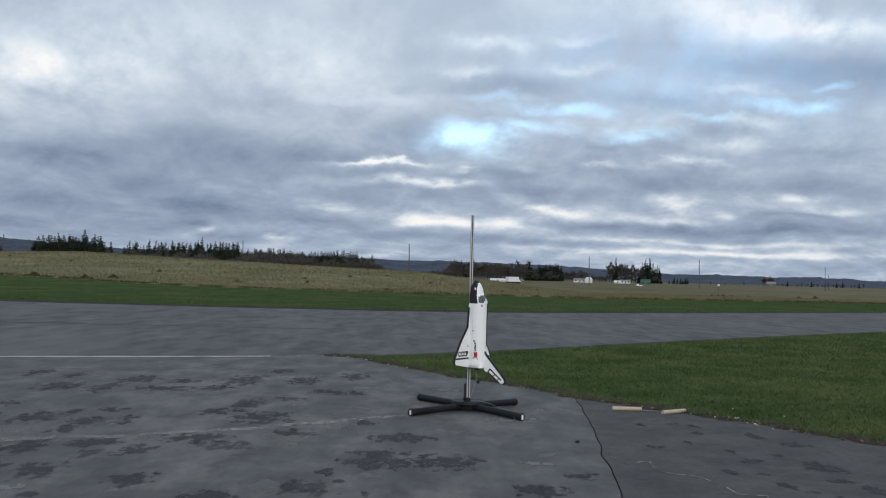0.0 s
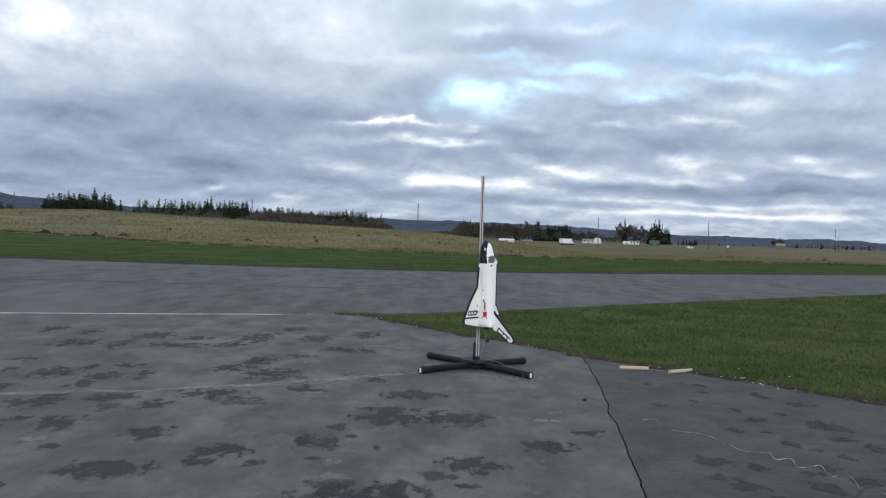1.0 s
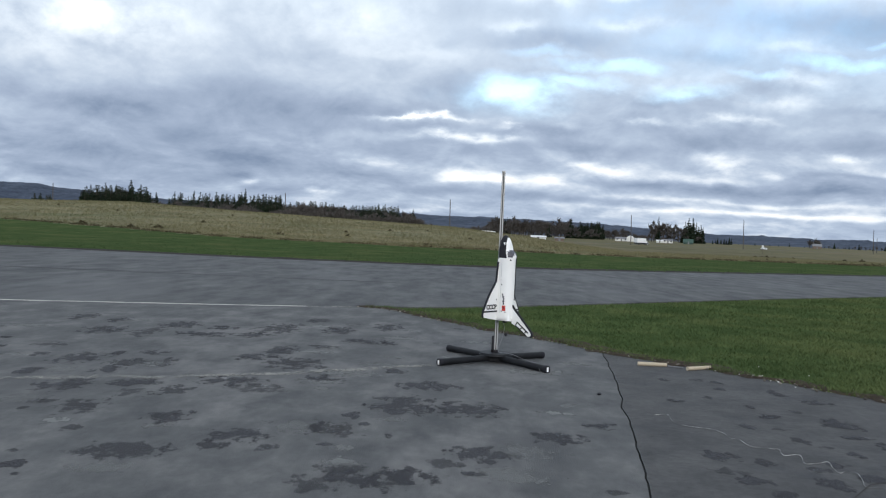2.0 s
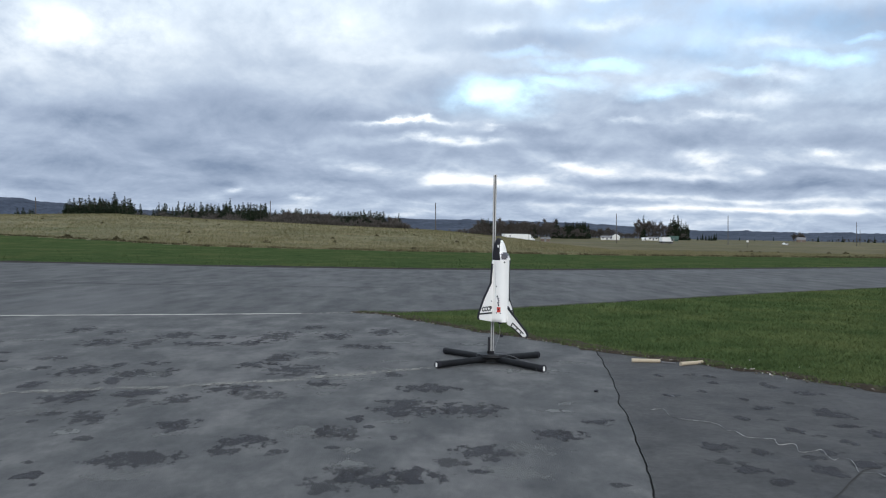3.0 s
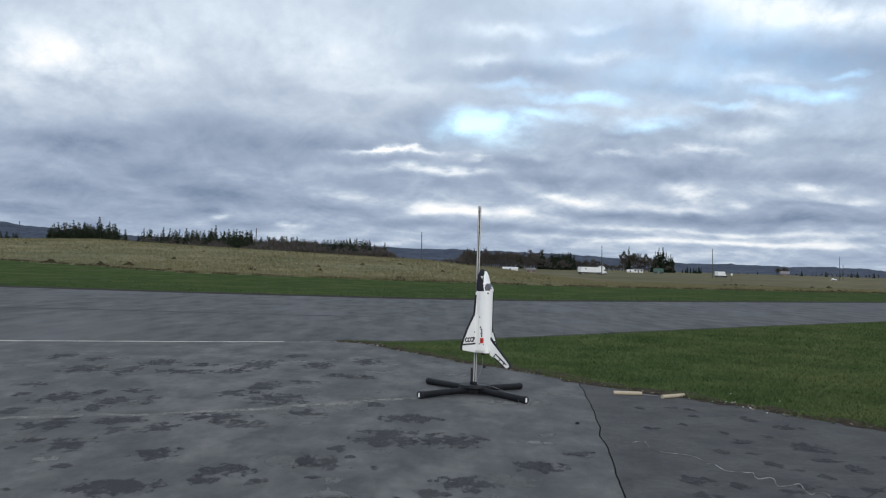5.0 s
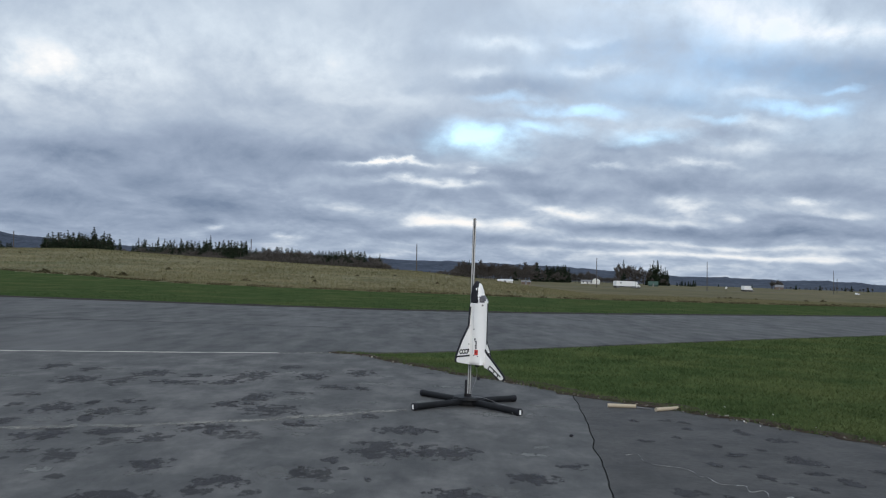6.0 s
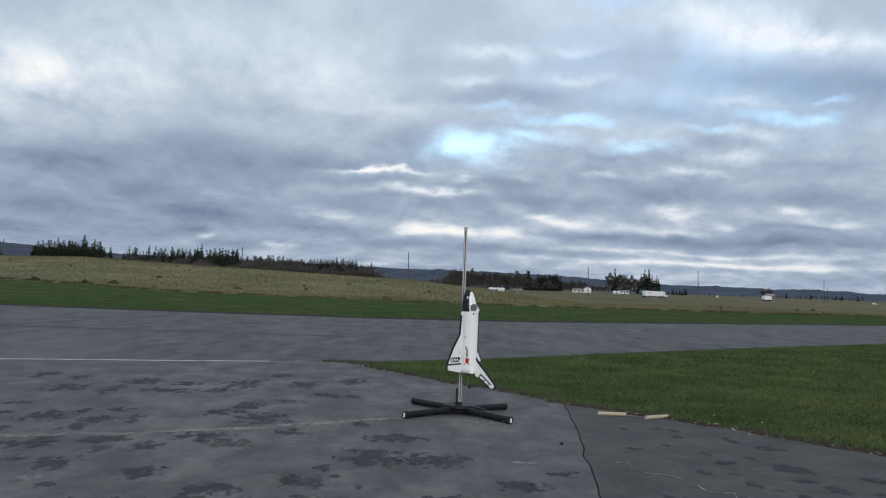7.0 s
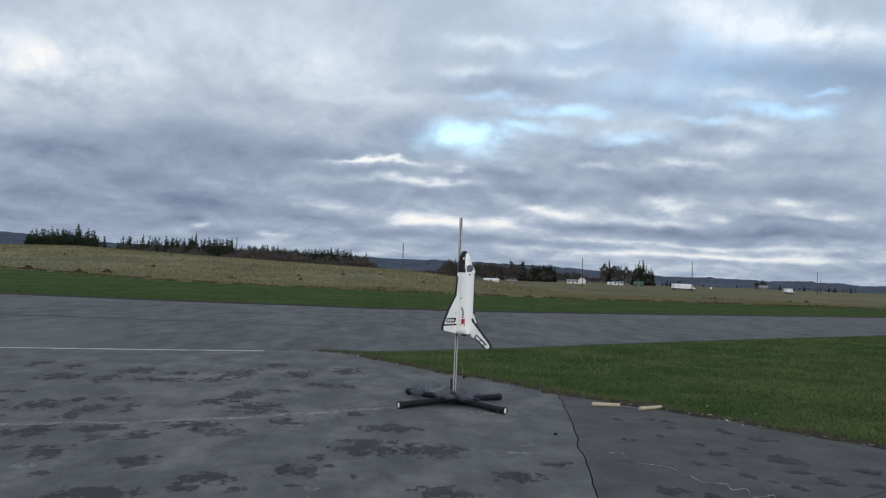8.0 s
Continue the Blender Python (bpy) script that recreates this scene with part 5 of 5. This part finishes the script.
def shuttle():
    s = empty("model_shuttle", pose(*SHUTTLE_AT, 0, 0, SHUTTLE_TURN))
    s.scale = (0.957, 0.957, 0.957)
    body_z = [0.0, 0.05, 0.15, 0.3, 0.45, 0.6, 0.7, 0.79]
    bm, rows = hull(body_z, lambda p: p.x > -0.078)
    bm.faces.new(list(reversed(rows[0])))
    bmesh.ops.recalc_face_normals(bm, faces=bm.faces[:])
    part("fuselage", trimmed(bm), WHITE, s, "white painted fuselage", smooth=True)
    bm, _ = hull(body_z, lambda p: p.x <= -0.066, 0.0015)
    part("belly", trimmed(bm), BLACK, s, "black belly tiles", smooth=True)
    nose_z = [0.79 + 0.285 * (1 - (1 - k / 14) ** 1.8) for k in range(15)]
    nose_z[-1] = 1.0745

    def dark(p):
        return p.x < 0.046 - 0.16 * (p.z - 0.79) or p.z > 1.040

    bm, _ = hull(nose_z, dark, 0.001)
    part("nose", trimmed(bm), BLACK, s, "black nose tiles", smooth=True)
    bm, _ = hull(nose_z, lambda p: not dark(p), 0.001)
    part("canopy", trimmed(bm), WHITE, s, "white upper nose", smooth=True)
    for sgn in (-1, 1):
        bm, _ = hull([0.80, 0.82, 0.85, 0.875, 0.89], lambda p: 0.058 < p.x < 0.112 and p.y * sgn > 0 and True, 0.004)
        part("cockpit_window", trimmed(bm), WINDOW_GREY, s, "dark grey cockpit window")
        part("port", rod((0.085, sgn * 0.050, 0.765), (0.098, sgn * 0.068, 0.765), 0.011, None, 12), BLACK, s)
    bm, _ = hull([0.26, 0.4, 0.55, 0.7, 0.79], lambda p: p.y > 0.010 and p.x > 0.045, 0.0015)
    part("back_stripe", trimmed(bm), BLACK, s, "black stripe along the far edge of the back", smooth=True)
    part("nose_mark", box(-0.012, 0.006, side_y(-0.003, 0.965) - 0.003, side_y(-0.003, 0.965) + 0.004, 0.945, 0.985), WHITE, s, "small white mark on the black nose")
    part("door_line", box(-0.012, -0.009, -0.1055, -0.0985, 0.10, 0.78), ROOF_PALE, s, "fine seam of the cargo door")
    for sgn in (-1, 1):
        # double-delta wing in the belly plane
        out = [(0.0, 0.0), (0.10, 0.0), (0.372, 0.045), (0.388, 0.07), (0.375, 0.125), (0.270, 0.305), (0.122, 0.49), (0.099, 0.78), (0.0, 0.78)]
        pts = [(sgn * a, b) for a, b in out]
        wing = part("wing", plate(pts, 0.016, "x"), WHITE, s, "white delta wing", at=Matrix.Translation((-0.066, 0, 0)))
        edge = [(0.372, 0.045), (0.384, 0.043), (0.403, 0.07), (0.390, 0.130), (0.284, 0.314), (0.137, 0.497), (0.112, 0.74), (0.098, 0.74), (0.121, 0.49), (0.269, 0.304), (0.374, 0.124), (0.387, 0.07)]
        part("leading_edge", plate([(sgn * a, b) for a, b in edge], 0.020, "x"), BLACK, wing, "black leading edge")
        part("underside", plate([(sgn * a * 0.995, b) for a, b in out], 0.004, "x"), BLACK, wing, "black wing underside", at=Matrix.Translation((-0.0105, 0, 0)))
        part("hinge_line", box(0.0075, 0.0105, min(sgn * 0.09, sgn * 0.378), max(sgn * 0.09, sgn * 0.378), 0.104, 0.124), BLACK, wing, "black band at the elevon")
    near = Matrix.Translation((-0.0555, -0.222, 0.168)) @ Matrix(((0, 0, 1, 0), (1, 0, 0, 0), (0, 1, 0, 0), (0, 0, 0, 1)))
    text_plate("CCCP", 0.080, BLACK, s, "wing_lettering", near)
    part("wing_spot", rod((-0.058, -0.120, 0.262), (-0.0555, -0.120, 0.262), 0.010, None, 12), ROOF_GREY, s)
    # side marks: a red flag and a word that cannot be read
    bm, _ = hull([0.125 + 0.0075 * k for k in range(10)], lambda p: 0.012 < p.x < 0.062 and p.y < 0, 0.002)
    part("flag", trimmed(bm), RED, s, "red flag")
    y = side_y(0.040, 0.16)
    part("flag_fold", box(0.032, 0.046, y - 0.004, y + 0.004, 0.150, 0.172), BLACK, s)
    for k, (x, z, h) in enumerate(((0.036, 0.205, 0.026), (0.030, 0.236, 0.022), (0.036, 0.262, 0.024), (0.028, 0.290, 0.020), (0.018, 0.314, 0.026))):
        y = side_y(x, z)
        part("word_bar", box(x - 0.008, x + 0.010 + 0.006 * (k % 2), y - 0.003, y + 0.004, z, z + h), WINDOW_GREY, s, "unreadable dark word on the side")
    for x, z in ((0.0, 0.455), (0.062, 0.112), (0.012, 0.118)):
        y = side_y(x, z)
        part("side_port", rod((x, y + 0.004, z), (x, y - 0.002, z), 0.008, None, 10), WINDOW_GREY, s)
    # swept tail fin
    fin_pts = [(0.100, 0.20), (0.135, 0.150), (0.395, -0.110), (0.415, -0.145), (0.395, -0.168), (0.335, -0.168), (0.20, -0.065), (0.115, -0.03), (0.100, 0.02)]
    fin = part("tail_fin", plate(fin_pts, 0.018, "y"), WHITE, s, "white swept tail fin")
    lead = [(0.100, 0.225), (0.148, 0.164), (0.410, -0.100), (0.434, -0.146), (0.404, -0.186), (0.392, -0.168), (0.412, -0.144), (0.394, -0.110), (0.134, 0.149), (0.100, 0.199)]
    part("leading_edge", plate(lead, 0.022, "y"), BLACK, fin, "black edge of the fin")
    frame_pts = [((0.200, -0.005), (0.365, -0.128)), ((0.278, -0.064), (0.242, -0.092)), ((0.172, -0.052), (0.200, -0.005)), ((0.210, -0.072), (0.345, -0.168)), ((0.335, -0.106), (0.310, -0.138)), ((0.172, -0.052), (0.212, -0.072))]
    for a, b in frame_pts:
        bm = box(0, math.hypot(b[0] - a[0], b[1] - a[1]), -0.0115, 0.0115, -0.0075, 0.0075)
        part("rudder_line", bm, BLACK, fin, at=pose(a[0], 0, a[1], 0, -math.degrees(math.atan2(b[1] - a[1], b[0] - a[0])), 0))
    part("engine_pod", rod((0.088, -0.055, 0.0), (0.080, -0.055, 0.13), 0.034, 0.020, 14), WHITE, s)
    part("engine_pod", rod((0.088, 0.055, 0.0), (0.080, 0.055, 0.13), 0.034, 0.020, 14), WHITE, s)
    part("motor_tube", rod((0, 0, -0.03), (0, 0, 0.02), 0.030, 0.030, 16), BLACK, s)
    for z in (0.10, 0.55):
        part("rail_guide", rod((-0.086, 0, z), (-0.112, 0, z), 0.012, None, 10), SLOT, s)
    return tagged(s, "white and black model space shuttle hung on a launch rail", "model rocket")


SHUTTLE = shuttle()


def smoke_puff(seed, r):
    bm = bmesh.new()
    bmesh.ops.create_icosphere(bm, subdivisions=3, radius=1.0)
    for v in bm.verts:
        k = 1 + 0.30 * noise.noise(v.co * 1.5 + Vector((seed, 0, 0)))
        v.co = Vector((v.co.x * r * 1.25 * k, v.co.y * r * k, v.co.z * r * 0.7 * k))
    ob = part("smoke_puff", bm, SMOKE, smooth=True)
    return tagged(ob, "thin blue-grey puff of motor smoke over the stand", "smoke", group="smoke of the motor")


PUFFS = [smoke_puff(k, 0.058 + 0.006 * (k % 3)) for k in range(22)]


def motions():
    """What moves: three vehicles along the highway, the shuttle up its rail, the smoke of its motor."""
    turn = math.degrees(math.atan2(ROAD_WAY.y, ROAD_WAY.x))

    def drive(thing, at0, rate, off):
        rows = []
        for k in range(17):
            t = k * 0.5
            p = on_road(at0 + rate * t, off)
            rows.append((t, pose(p.x, p.y, -1.66, 0, 0, turn)))
        walk(thing, rows)

    drive(BOX_TRUCK, -0.4, 31.6, 0)
    drive(SEMI_TRUCK, -110.0, 31.35, 0)
    drive(CAR, 94.7, 36.9, 0)
    x, y, z = SHUTTLE_AT
    lift = [(0.0, 0.0), (4.0, 0.0), (7.7, 0.0), (7.8, 0.0), (7.9, 0.093), (8.0, 0.366)]
    walk(SHUTTLE, [(t, pose(x, y, z + h, 0, 0, SHUTTLE_TURN)) for t, h in lift])
    rng = random.Random(2)
    for k, puff in enumerate(PUFFS):
        home = (x, y, z + 0.12 + 0.026 * k)
        side_way = rng.uniform(-0.60, 0.12) if k % 4 else rng.uniform(-0.1, 0.3)
        gx, gy, gz = STAND_AT.x + side_way, STAND_AT.y + 0.35 * rng.uniform(-1, 1), rng.uniform(0.07, 0.15) + 0.10 * rng.random() * (abs(side_way + 0.2) < 0.25)
        near = 0.45 if k % 3 else 0.75
        mid = (STAND_AT.x + (gx - STAND_AT.x) * near - 0.04, STAND_AT.y + (gy - STAND_AT.y) * near - 0.1, 0.10 + 0.6 * (gz - 0.06))
        tilt = rng.uniform(0, 360)
        walk(puff, [(0.0, pose(*home, 0, 0, tilt)), (7.7, pose(*home, 0, 0, tilt)), (7.8, pose(*home, 0, 0, tilt)), (7.9, pose(*mid, 0, 0, tilt + 10)), (8.0, pose(gx, gy, gz, 0, 0, tilt + 20))])


motions()
